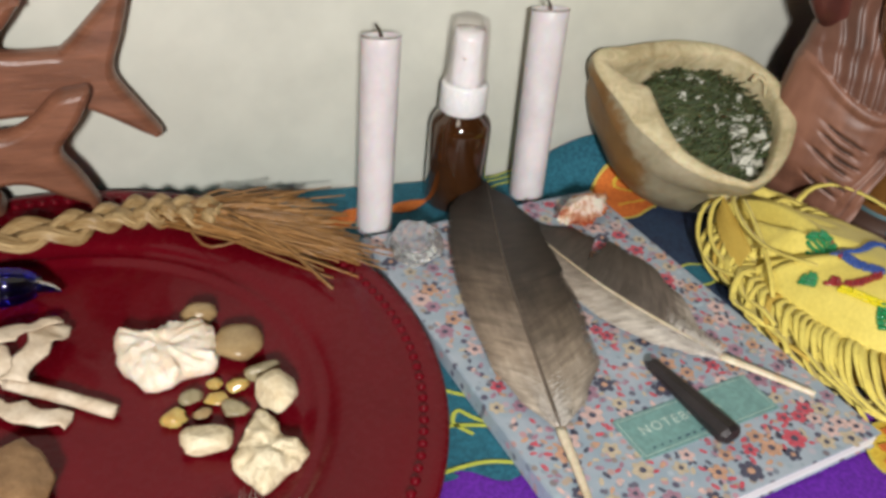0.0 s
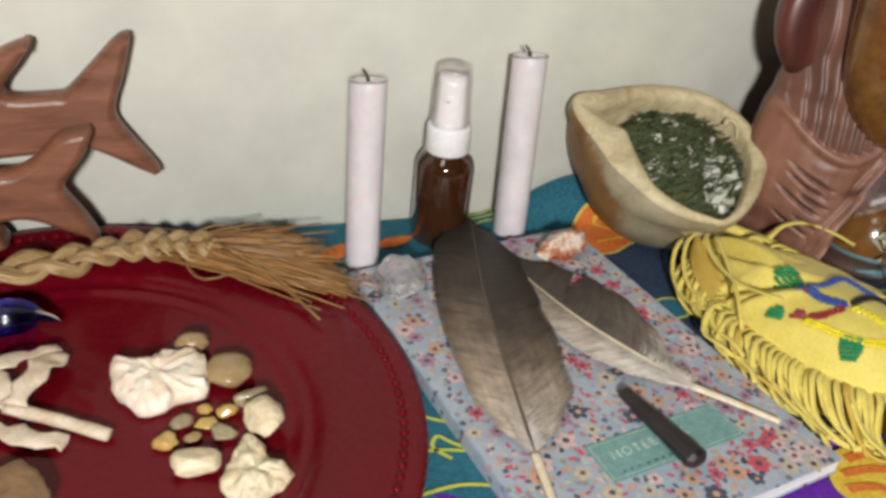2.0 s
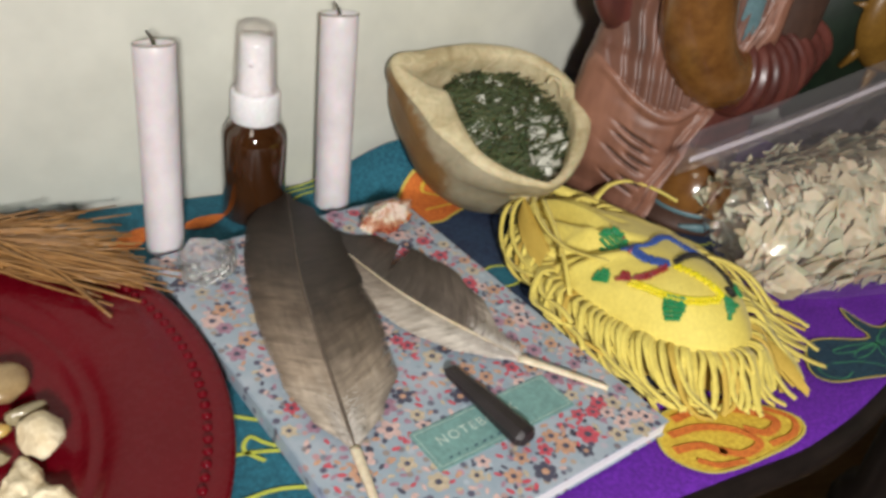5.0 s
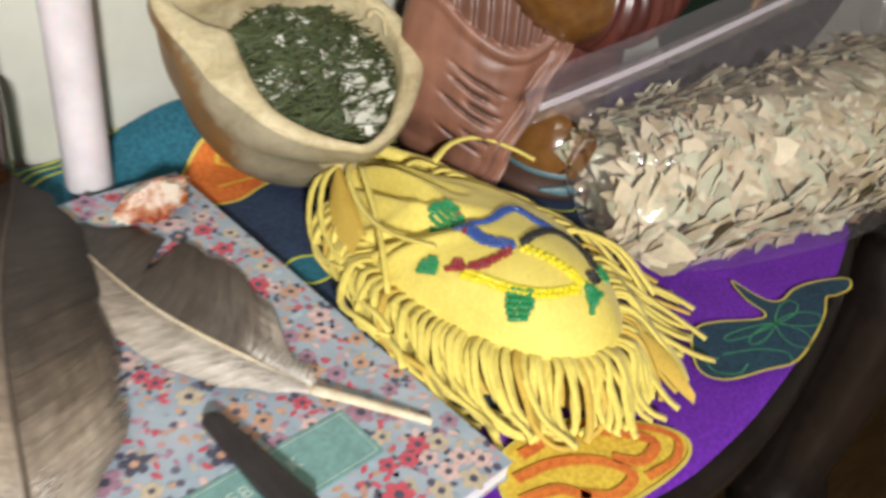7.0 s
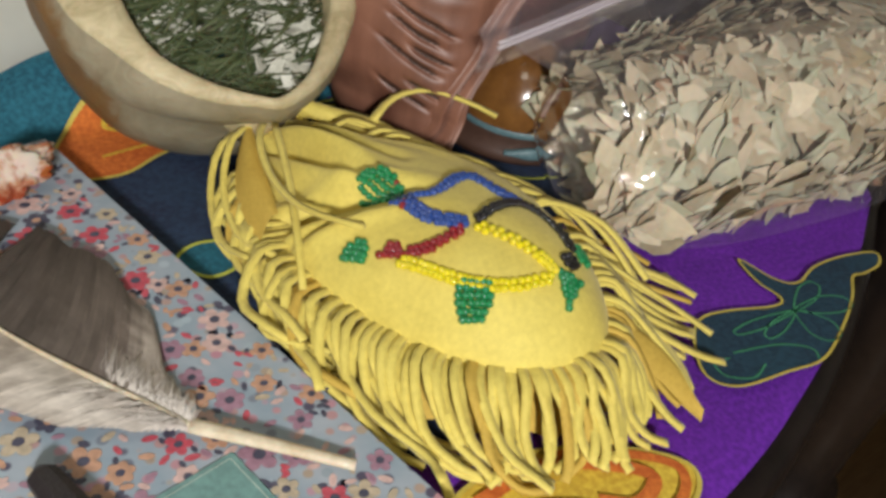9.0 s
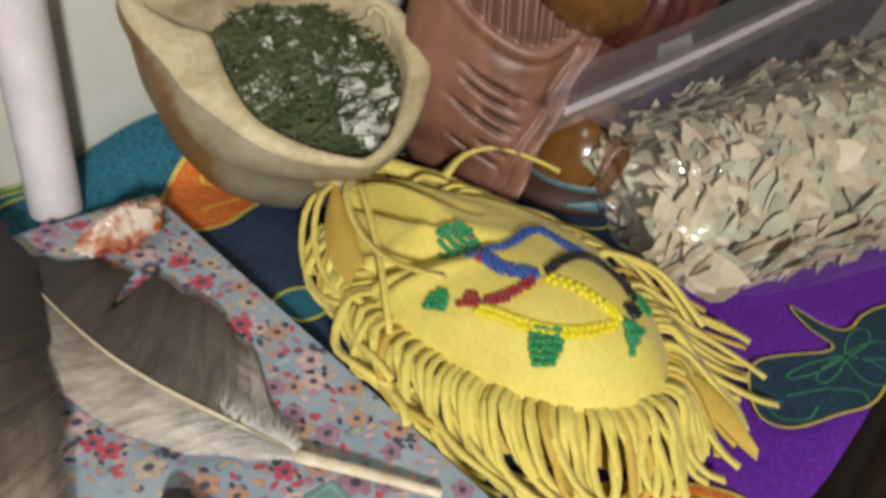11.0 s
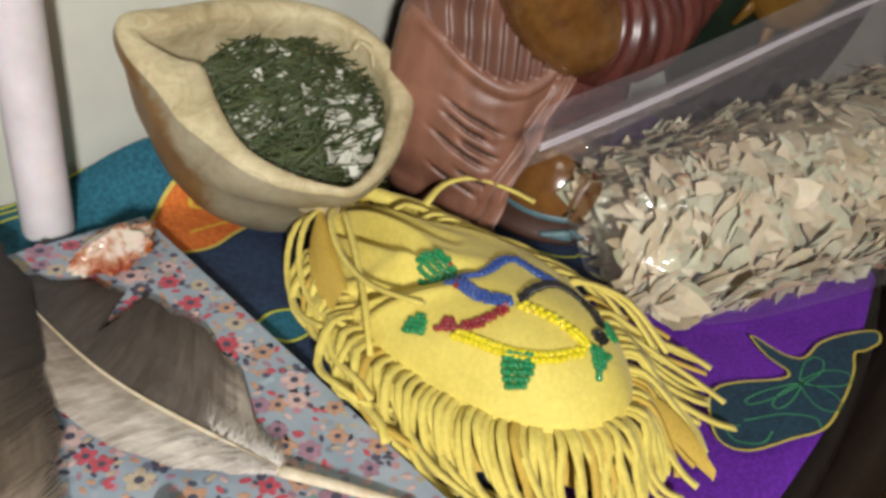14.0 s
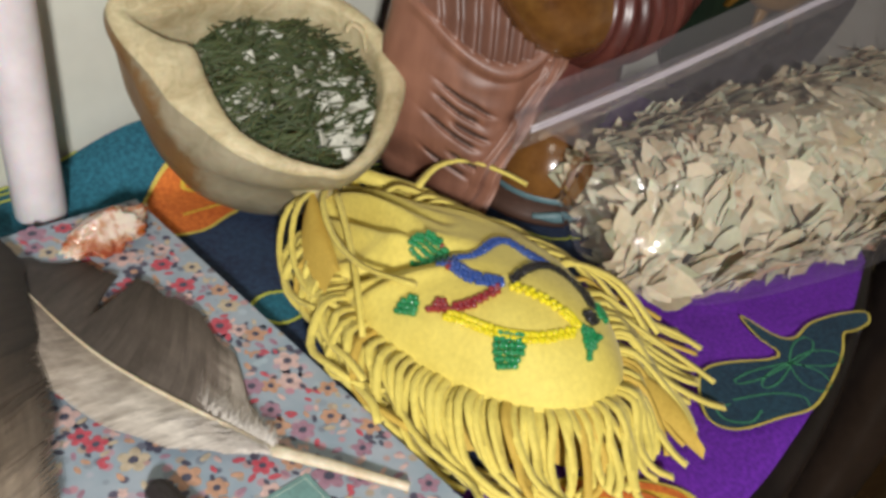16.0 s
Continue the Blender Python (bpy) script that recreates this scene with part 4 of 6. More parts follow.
def build_notebook():
    n = thing("notebook", (0.0875, -0.1055, 0.0018), "paperback notebook with a blue grey floral cover", "notebook")
    n.rotation_euler = (0, 0, math.radians(9.8))
    w, h = 0.074, 0.105

    def slab(x0, y0, z0, x1, y1, z1, bevel):
        bm = box(x0, y0, z0, x1, y1, z1, bevel)
        bm.transform(NB)
        return bm

    part("page_block", slab(-w + 0.001, -h + 0.0008, 0.0007, w - 0.0008, h - 0.0008, 0.0079, 0.0), PAPER, n, "white page block", False)
    part("back_cover", slab(-w, -h, 0.0, w, h, 0.00065, 0.0002), COVER, n, smooth=False)
    cover = part("front_cover", slab(-w, -h, 0.0079, w, h, 0.0086, 0.0002), COVER, n, "blue grey cover printed with small flowers", False)
    part("spine", slab(-w - 0.0008, -h, 0.0, -w, h, 0.0086, 0.0003), COVER, n, smooth=False)
    rng = random.Random(8)
    kinds = {"coral": PRINT_CORAL, "pink": PRINT_PINK, "peach": PRINT_PEACH, "cream": PRINT_CREAM, "mauve": PRINT_MAUVE, "navy": PRINT_NAVY}
    meshes = {k: bmesh.new() for k in kinds}
    spots = []
    z0 = 0.0087

    def disc(bm, x, y, rx, ry, turn, lift, sides=9):
        vs = []
        for k in range(sides):
            a = 2 * math.pi * k / sides
            px, py = rx * math.cos(a), ry * math.sin(a)
            q = Vector((x + px * math.cos(turn) - py * math.sin(turn), y + px * math.sin(turn) + py * math.cos(turn), z0 + lift))
            vs.append(bm.verts.new(NB @ q))
        bm.faces.new(vs)

    tries = 0
    while len(spots) < 760 and tries < 22000:
        tries += 1
        x, y = rng.uniform(-w + 0.003, w - 0.003), rng.uniform(-h + 0.003, h - 0.003)
        r = rng.choice((0.0054, 0.0048, 0.0042, 0.0036, 0.0027, 0.0023, 0.002, 0.0018))
        if abs(x - 0.008) < 0.034 and abs(y + 0.066) < 0.012:
            continue
        if any((x - a) ** 2 + (y - b) ** 2 < ((r + c) * 0.78) ** 2 for a, b, c in spots):
            continue
        spots.append((x, y, r))
        lift = 0.00005 + 0.00002 * (len(spots) % 7)
        kind = rng.choice(("coral", "coral", "pink", "pink", "pink", "peach", "peach", "cream", "cream", "mauve", "mauve", "navy"))
        turn = rng.uniform(0, 6.28)
        if r > 0.003:
            petals = rng.choice((5, 5, 6))
            for k in range(petals):
                a = turn + 2 * math.pi * k / petals
                disc(meshes[kind], x + 0.58 * r * math.cos(a), y + 0.58 * r * math.sin(a), r * 0.42, r * 0.36, a, lift + 0.00002 * k)
            disc(meshes["navy" if kind != "navy" else "peach"], x, y, r * 0.32, r * 0.30, 0, lift + 0.0002)
            if kind in ("pink", "coral", "peach"):
                for k in range(rng.choice((2, 3, 4))):
                    a = rng.uniform(0, 6.28)
                    disc(meshes["navy"], x + 1.15 * r * math.cos(a), y + 1.15 * r * math.sin(a), r * 0.34, r * 0.2, rng.uniform(0, 3), 0.00003)
        elif r > 0.0024:
            for k in range(4):
                disc(meshes[kind], x + rng.gauss(0, r * 0.4), y + rng.gauss(0, r * 0.4), r * 0.5, r * 0.26, rng.uniform(0, 3.1), lift + 0.00002 * k)
        else:
            disc(meshes[kind], x, y, r * 0.9, r * 0.45, turn, lift)
    for k, bm in meshes.items():
        for f in bm.faces:
            if f.normal.z < 0:
                f.normal_flip()
        tagged(part("flower_print", bm, kinds[k], cover, k + " flower print", False), kind="stuff")
    lab = box(-0.031, -0.0765, 0.00862, 0.043, -0.0545, 0.00912, 0.0)
    lab.transform(NB)
    label = part("title_label", lab, LABELM, cover, "sage green title label with pale lettering", False)
    bm = bmesh.new()
    for x0, y0, x1, y1 in ((-0.0295, -0.0752, 0.0415, -0.0749), (-0.0295, -0.0561, 0.0415, -0.0558), (-0.0297, -0.0752, -0.0294, -0.0558), (0.0413, -0.0752, 0.0416, -0.0558)):
        vs = [bm.verts.new(NB @ Vector((x, y, 0.00925))) for x, y in ((x0, y0), (x1, y0), (x1, y1), (x0, y1))]
        bm.faces.new(vs)
    part("label_border", bm, LABELTEXT, n, smooth=False)
    curve = bpy.data.curves.new("title_text", "FONT")
    curve.body, curve.size, curve.align_x, curve.align_y = "NOTEBOOK", 0.0066, "CENTER", "CENTER"
    curve.space_character = 1.25
    curve.extrude = 0.00003
    text = new("title_text", curve)
    dep = bpy.context.evaluated_depsgraph_get()
    mesh = bpy.data.meshes.new_from_object(text.evaluated_get(dep))
    bpy.data.objects.remove(text)
    bm = bmesh.new()
    bm.from_mesh(mesh)
    bm.transform(NB @ Matrix.Translation((-0.0020, -0.0638, 0.00922)))
    part("title_lettering", bm, LABELTEXT, n, "pale capital lettering", False)
    bm = bmesh.new()
    for k in range(9):
        x = -0.024 + 0.0042 * k
        wd = rng.uniform(0.001, 0.003)
        vs = [bm.verts.new(NB @ Vector((a, b, 0.00926))) for a, b in ((x, -0.0735), (x + wd, -0.0733), (x + wd, -0.0722), (x, -0.0725))]
        bm.faces.new(vs)
    part("pen_marks", bm, PEN, n, "faint handwritten pen marks", False)


build_notebook()


def build_feather(name, label, base, tip, bow, quill, left, right, colours, sides, seed, arch, splits=(), lean=0.0, jag=0.06):
    """A vane of separate barbs on a tapered shaft. left and right give the half widths along it."""
    rng = random.Random(seed)
    f = thing(name, (base[0], base[1], NB_TOP), label, "feather", "grey brown feathers")
    axis = [Vector(base), (Vector(base) + Vector(tip)) / 2 + Vector(bow), Vector(tip)]
    line = smooth_path(axis, 60)

    def at(s):
        k = min(max(s, 0), 1) * 60
        i = min(int(k), 59)
        return line[i].lerp(line[i + 1], k - i)

    for side, widths in ((1, left), (-1, right)):
        fw = table_of(widths)
        bm = bmesh.new()
        uv = bm.loops.layers.uv.new("UVMap")
        n = 170
        cuts = [c for sd, c in splits if sd == side]
        for k in range(n):
            s = (k + 0.5) / n
            o = at(s)
            d = (at(s + 0.02) - at(s - 0.02)).normalized()
            across = Vector((-d.y, d.x, 0)).normalized() * side
            w = fw(s) * (1 + rng.gauss(0, jag * 0.06) + jag * 0.9 * noise.noise(Vector((s * 14, seed, side))))
            sweep = 0.62 * (1 - 0.55 * s ** 3)
            gap = 1.0
            for c0, c1, c2 in cuts:
                if c0 < s < c1:
                    gap = 0.35
                    w *= 0.42 + 0.58 * abs(2 * (s - c0) / (c1 - c0) - 1) if c2 == 0 else 0.90
                sweep += c2 * step(c0 - 0.10, c0, s) * (1 - step(c0, c0 + 0.005, s))
            width = 0.5 * (tipdist(base, tip) / n) * 2.4
            prev = None
            steps = 6
            jit = rng.uniform(0, 0.00025)
            for j in range(steps + 1):
                t = j / steps
                p = o + across * (w * t) + d * (w * sweep * t ** 1.25)
                p.z += arch(s, t * side) + jit + 0.0006 * math.sin(t * 3.0)
                half = width * (1 - 0.7 * t ** 4) * (1 if t < 0.5 else gap + (1 - gap) * (1 - t) * 2)
                pair = [(bm.verts.new(p - d * half), s, t), (bm.verts.new(p + d * half), s, t)]
                if prev:
                    face = bm.faces.new((prev[0][0], pair[0][0], pair[1][0], prev[1][0]))
                    for loop, (_, su, tv) in zip(face.loops, (prev[0], pair[0], pair[1], prev[1])):
                        loop[uv].uv = (su, tv)
                    if face.normal.z < 0:
                        face.normal_flip()
                prev = pair
        bm.normal_update()
        for face in bm.faces:
            if face.normal.z < 0:
                face.normal_flip()
        part("vane", bm, feather_material(name + "_barbs", colours[0 if side == 1 else 1] if isinstance(colours, tuple) else colours, sides[0 if side == 1 else 1]), f, "grey brown barbed vane")["kind"] = "stuff"
    shaft = [at(s / 40) + Vector((0, 0, 0.0006 + arch(s / 40, 0))) for s in range(41)]
    part("rachis", tube(shaft, lambda s: 0.0009 * (1 - 0.8 * s), lambda s: 0.0007 * (1 - 0.7 * s), 7), RACHIS if seed == 1 else QUILL, f, "thin central shaft")
    q = smooth_path([quill, (Vector(quill) + Vector(base)) / 2 + Vector((0, 0, 0.0006)), Vector(base) + Vector((0, 0, 0.0006))], 14)
    part("quill", tube(q, lambda s: 0.0024 * (0.62 + 0.38 * s), lambda s: 0.0013, segs=9), QUILL, f, "cream hollow quill")
    bm = bmesh.new()
    d0 = (Vector(tip) - Vector(base)).normalized()
    perp = Vector((-d0.y, d0.x, 0))
    for k in range(420):
        s = rng.uniform(0.0, 0.20)
        sd = rng.choice((-1, 1))
        o = at(s) + Vector((0, 0, 0.0005))
        ln = rng.uniform(0.004, 0.013) * (0.6 + 2.5 * s)
        e = o + perp * sd * ln + d0 * ln * rng.uniform(0.1, 1.1) + Vector((0, 0, rng.uniform(0.0, 0.003)))
        tube([o, o.lerp(e, 0.5) + Vector((rng.gauss(0, 0.0008), rng.gauss(0, 0.0008), 0.001)), e], lambda s: 0.00016 * (1.2 - s), segs=3, bm=bm)
    tagged(part("down", bm, DOWN, f, "white downy barbs at the base"), kind="stuff")


def tipdist(a, b):
    return (Vector(a) - Vector(b)).length


build_feather("long_feather", "grey brown feather fading to white, lying on the notebook", (0.0420, -0.1660, 0.0138), (0.0770, 0.0170, 0.0150), (-0.0060, 0.0, 0.002), (0.0380, -0.204, 0.0125),
              [(0, 0.003), (0.05, 0.013), (0.14, 0.0200), (0.4, 0.0235), (0.6, 0.0245), (0.8, 0.0225), (0.93, 0.0155), (1, 0.004)],
              [(0, 0.004), (0.03, 0.017), (0.10, 0.0305), (0.25, 0.0330), (0.45, 0.0310), (0.7, 0.0265), (0.9, 0.0150), (1, 0.003)],
              ([(0.11, (0.84, 0.77, 0.68)), (0.30, (0.50, 0.41, 0.325)), (0.50, (0.20, 0.150, 0.112)), (0.72, (0.062, 0.045, 0.034)), (1.0, (0.030, 0.0215, 0.0165))],
               [(0.10, (0.86, 0.80, 0.72)), (0.24, (0.47, 0.39, 0.31)), (0.40, (0.155, 0.117, 0.088)), (0.56, (0.055, 0.040, 0.031)), (1.0, (0.026, 0.0185, 0.0145))]),
              ([(0.0, (1, 1, 1)), (0.7, (0.95, 0.92, 0.88)), (1.0, (0.62, 0.58, 0.55))], [(0.0, (1, 1, 1)), (0.6, (0.85, 0.83, 0.8)), (1.0, (0.42, 0.40, 0.40))]),
              1, lambda s, t: 0.005 * math.sin(math.pi * min(s * 1.05, 1)) - 0.004 * t * t * math.sin(math.pi * s) + 0.0035 * (1 - abs(t)) * s, ((-1, (0.30, 0.33, 0.2)), (-1, (0.19, 0.21, 0.3)), (-1, (0.42, 0.44, 0.2))), jag=0.05)
build_feather("broad_feather", "grey brown feather with a pale underside edge, lying on the notebook", (0.1330, -0.1420, 0.0135), (0.0830, -0.0150, 0.0125), (-0.0075, -0.0070, 0.001), (0.1625, -0.1715, 0.0125),
              [(0, 0.001), (0.06, 0.008), (0.15, 0.0150), (0.3, 0.0180), (0.6, 0.0165), (0.85, 0.011), (1, 0.003)],
              [(0, 0.001), (0.06, 0.012), (0.13, 0.030), (0.26, 0.0400), (0.5, 0.0365), (0.75, 0.026), (0.93, 0.012), (1, 0.003)],
              ([(0.05, (0.92, 0.89, 0.84)), (0.35, (0.80, 0.75, 0.68)), (0.62, (0.55, 0.48, 0.41)), (0.85, (0.26, 0.21, 0.175)), (1.0, (0.12, 0.095, 0.08))],
               [(0.10, (0.90, 0.86, 0.80)), (0.22, (0.62, 0.56, 0.50)), (0.30, (0.23, 0.19, 0.165)), (0.52, (0.120, 0.096, 0.081)), (1.0, (0.052, 0.041, 0.035))]),
              ([(0.0, (0.85, 0.84, 0.82)), (0.5, (1, 1, 1)), (1.0, (0.9, 0.88, 0.86))], [(0.0, (0.95, 0.95, 0.95)), (0.6, (0.9, 0.88, 0.86)), (1.0, (0.6, 0.58, 0.56))]),
              2, lambda s, t: 0.0025 * math.sin(math.pi * s) - 0.0015 * t * t, ((-1, (0.575, 0.650, 0)),), jag=0.05)


def build_tourmaline():
    a, b = Vector((0.0990, -0.1395, NB_TOP + 0.0040)), Vector((0.1085, -0.1870, NB_TOP + 0.0056))
    d = (b - a).normalized()
    line = [a - d * 0.0012, a, a.lerp(b, 0.5), b - d * 0.002, b]
    size = [0.0024, 0.0033, 0.0045, 0.0056, 0.0040]
    rings = []
    for p, r in zip(line, size):
        side = d.cross(Vector((0, 0, 1))).normalized()
        up = side.cross(d)
        rings.append([p + side * r * 1.12 * math.cos(k * math.pi / 4 + 0.39) + up * r * 0.85 * math.sin(k * math.pi / 4 + 0.39) for k in range(8)])
    bm = skin(rings)
    bmesh.ops.subdivide_edges(bm, edges=bm.edges[:], cuts=2, use_grid_fill=True)
    for v in bm.verts:
        v.co += 0.00018 * noise.noise_vector(v.co * 300)
    low = min(v.co.z for v in bm.verts)
    bm.transform(Matrix.Translation((0, 0, NB_TOP + 0.0005 - low)))
    single("tourmaline_crystal", bm, TOURM, "long tapered black tourmaline crystal on the notebook", "crystal", smooth=False)


build_tourmaline()


def build_skull():
    rng = random.Random(4)
    bm = bmesh.new()
    bmesh.ops.create_icosphere(bm, subdivisions=3, radius=1)
    look_dir = Vector((-0.15, -0.95, -0.15)).normalized()
    side = look_dir.cross(Vector((0, 0, 1))).normalized()
    for v in bm.verts:
        d = v.co.normalized()
        r = 1 + 0.07 * noise.cell(d * 3.4) + 0.10 * noise.noise(d * 2.3)
        for eye in (look_dir * 0.86 + side * 0.34 + Vector((0, 0, -0.16)), look_dir * 0.86 - side * 0.34 + Vector((0, 0, -0.16))):
            r -= 0.34 * math.exp(-((d - eye.normalized()).length / 0.24) ** 2)
        if d.z < -0.45:
            r *= 0.92
        v.co = d * r
    bmesh.ops.dissolve_limit(bm, angle_limit=math.radians(9), verts=bm.verts[:], edges=bm.edges[:])
    bm.transform(Matrix.Diagonal((0.0132, 0.0145, 0.0110, 1)))
    low = min(v.co.z for v in bm.verts)
    bm.transform(Matrix.Translation((0.0175, -0.0405, NB_TOP + 0.0004 - low)))
    single("crystal_skull", bm, CRYSTAL, "small clear faceted crystal skull on the notebook corner", "crystal", smooth=False)


build_skull()


def agate_material():
    n = Nodes("raw_carnelian")
    v = n.noise(85, 4.0, 0.6, None, None, 0.4)
    big = n.noise(70, 3.0)
    col = n.ramp(v, [(0.34, (0.30, 0.06, 0.026)), (0.43, (0.50, 0.26, 0.16)), (0.52, (0.74, 0.63, 0.54))])
    col = n.mix(n.ramp(big, [(0.57, (0, 0, 0)), (0.64, (1, 1, 1))]), col, (0.40, 0.11, 0.03))
    n.link(col, n.bsdf.inputs["Base Color"])
    n.set(Roughness=0.18, Subsurface_Weight=0.45, Subsurface_Scale=0.005)
    n.bump(v, 0.6, 0.001)
    return n.mat


single("carnelian_stone", rock(random.Random(15), (0.1225, -0.017, NB_TOP + 0.0003), (0.0165, 0.0105, 0.0075), 0.35, rough=0.45, sub=5, facets=8, grain=5), agate_material(), "raw orange and white carnelian stone on the notebook", "stone")


# ---- rind bowl with dried needles ----
BOWL_C = Vector((0.2075, -0.0010, 0.0650))
BOWL_TILT = math.radians(25)


def bowl_frame():
    return Matrix.Translation(BOWL_C) @ Matrix.Rotation(math.radians(-12), 4, "Z") @ Matrix.Rotation(BOWL_TILT, 4, "X") @ Matrix.Rotation(math.radians(4), 4, "Y")


# mouth and outer edge of the lip, and the widest line of the shell, in the bowl's own plane
MOUTH = [(0.0292, -0.0268), (0.0397, 0.0005), (0.0377, 0.0248), (0.0255, 0.0392), (0.0061, 0.0438), (-0.0189, 0.0398), (-0.0447, 0.0325), (-0.0602, 0.0264),
         (-0.0490, 0.0166), (-0.0398, 0.0139), (-0.0373, 0.0061), (-0.0355, -0.0067), (-0.0316, -0.0245), (-0.0196, -0.0381), (0.0001, -0.0486), (0.0119, -0.0472)]
LIP = [(0.0362, -0.0304), (0.0513, -0.0008), (0.0482, 0.0236), (0.0344, 0.0433), (0.0136, 0.0530), (-0.0161, 0.0530), (-0.0471, 0.0450), (-0.0690, 0.0359),
       (-0.0665, 0.0150), (-0.0568, -0.0042), (-0.0505, -0.0177), (-0.0411, -0.0296), (-0.0288, -0.0417), (-0.0153, -0.0487), (-0.0007, -0.0520), (0.0132, -0.0513)]
BELLY = [(0.0340, -0.0260), (0.0475, 0.0020), (0.0445, 0.0250), (0.0320, 0.0410), (0.0120, 0.0460), (-0.0180, 0.0470), (-0.0480, 0.0440), (-0.0650, 0.0390),
         (-0.0655, 0.0235), (-0.0615, 0.0040), (-0.0565, -0.0115), (-0.0485, -0.0255), (-0.0385, -0.0370), (-0.0230, -0.0430), (-0.0020, -0.0460), (0.0140, -0.0440)]


def bowl_hole(a):
    """How far the contents reach from the middle, in the direction a."""
    best = 0.045
    for x, y in MOUTH:
        d = math.atan2(y, x) - a
        d = abs(math.atan2(math.sin(d), math.cos(d)))
        if d < 0.26:
            best = min(best, math.hypot(x, y) + 0.004)
    return best


def build_bowl():
    b = thing("rind_bowl", (BOWL_C.x, BOWL_C.y, 0.0015), "round dried rind bowl with a folded cream lip", "bowl")
    m = bowl_frame()
    loops = [smooth_loop([(x, y, 0) for x, y in pts], 9) for pts in (LIP, BELLY, MOUTH)]
    segs = len(loops[0])
    lip, belly, mouth = loops
    base = Vector((-0.006, 0.006, 0))

    def place(q, z):
        p = Vector((q.x, q.y, z))
        w = m @ (p + 0.0011 * noise.noise_vector(p * 45))
        w.y = min(w.y, 0.0535)
        return w

    rings = []
    for i in range(9):
        t = i / 8
        rings.append([place(p.lerp(q, t) + (p.lerp(q, t) - base).normalized() * 0.0022 * math.sin(math.pi * t), -0.0025 - 0.0175 * t) for p, q in zip(lip, belly)])
    for i in range(1, 10):
        a = i / 9 * math.pi / 2
        rings.append([place(base + (q - base) * (0.12 + 0.88 * math.cos(a) ** 0.8), -0.020 - 0.035 * math.sin(a)) for q in belly])
    low = min(v.z for v in rings[-1])
    for i in range(10):
        for v in rings[8 + i]:
            v.z = max(v.z + (0.0016 - low) * i / 9, 0.0016)
    bm = skin(rings, True, False)
    bm.faces.new(bm.verts[:][-segs:])
    bmesh.ops.recalc_face_normals(bm, faces=bm.faces[:])
    part("shell", bm, RIND_SKIN, b, "buff rind shell with a brown patch")
    rings = []
    for t, z in ((0.0, -0.0024), (0.05, -0.0008), (0.2, 0.0006), (0.5, 0.0012), (0.8, 0.0006), (0.95, -0.0006), (1.0, -0.0022)):
        rings.append([place(p.lerp(q, t), z) for p, q in zip(lip, mouth)])
    for f, z in ((0.99, -0.006), (1.0, -0.012), (1.0, -0.020), (0.95, -0.030)):
        rings.append([place(base + (q - base) * f, z) for q in mouth])
    rings.append([place(base + (q - base) * 0.3, -0.034) for q in mouth])
    bm = skin(rings, True, False)
    bmesh.ops.recalc_face_normals(bm, faces=bm.faces[:])
    part("folded_lip", bm, RIND, b, "thick cream folded lip")
    curl = [place(Vector(q), z) for q, z in (((0.0390, 0.020, 0), -0.008), ((0.0375, 0.0255, 0), -0.001), ((0.0325, 0.0285, 0), 0.0005), ((0.0300, 0.0265, 0), -0.003))]
    part("torn_curl", tube(smooth_path(curl, 12), table_of([(0, 0.001), (0.5, 0.0030), (1, 0.001)]), 0.0012, 8), RIND, b, "pale torn curl inside the lip")
    rng = random.Random(31)
    bm = bmesh.new()
    chips = bmesh.new()
    for k in range(760):
        a, q = rng.uniform(0, 2 * math.pi), math.sqrt(rng.random()) * 0.97
        r = bowl_hole(a) * q
        o = Vector((r * math.cos(a), r * math.sin(a), -0.0140 - 0.03 * r * math.sin(a) + 0.006 * (1 - q * q) + rng.uniform(-0.003, 0.002)))
        if o.x > 0.012 and o.y < -0.004 and rng.random() < 0.62:
            continue
        d = Vector((math.cos(rng.gauss(0.25, 0.6)), math.sin(rng.gauss(0.25, 0.6)), rng.uniform(-0.12, 0.16))).normalized()
        ln = rng.uniform(0.014, 0.034)
        p0, p1 = o - d * ln / 2, o + d * ln / 2
        for p in (p0, p1):
            lim = 1.0 * bowl_hole(math.atan2(p.y, p.x))
            rr = math.hypot(p.x, p.y)
            if rr > lim:
                p.x, p.y = p.x * lim / rr, p.y * lim / rr
        mid = (p0 + p1) / 2 + Vector((0, 0, 0.0006))
        tube([m @ p0, m @ mid, m @ p1], lambda s: 0.00078 * (1.0 - 0.5 * abs(2 * s - 1)), 0.0004, 4, bm=bm)
    single("pine_needles", bm, GREENBLADE, "heap of dark green dried needles in the bowl", "dried herbs", kind="stuff")
    for k in range(300):
        a, q = rng.uniform(0, 2 * math.pi), math.sqrt(rng.random()) * 0.96
        r = bowl_hole(a) * q
        o = Vector((r * math.cos(a), r * math.sin(a), -0.0150 - 0.03 * r * math.sin(a) + 0.006 * (1 - q * q) + rng.uniform(-0.003, 0.0015)))
        if not (o.x > 0.006 and o.y < 0.006) and rng.random() < 0.84:
            continue
        w, ln = rng.uniform(0.0018, 0.0042), rng.uniform(0.003, 0.0085)
        turn = Euler((rng.gauss(0, 0.4), rng.gauss(0, 0.4), rng.uniform(0, 6.28))).to_matrix()
        vs = [Vector(v) for v in ((-ln, -w * 0.5, 0), (ln * 0.9, -w, 0.0003), (ln, w * 0.6, 0), (-ln * 0.8, w, 0.0004))]
        top = [chips.verts.new(m @ (o + turn @ v)) for v in vs]
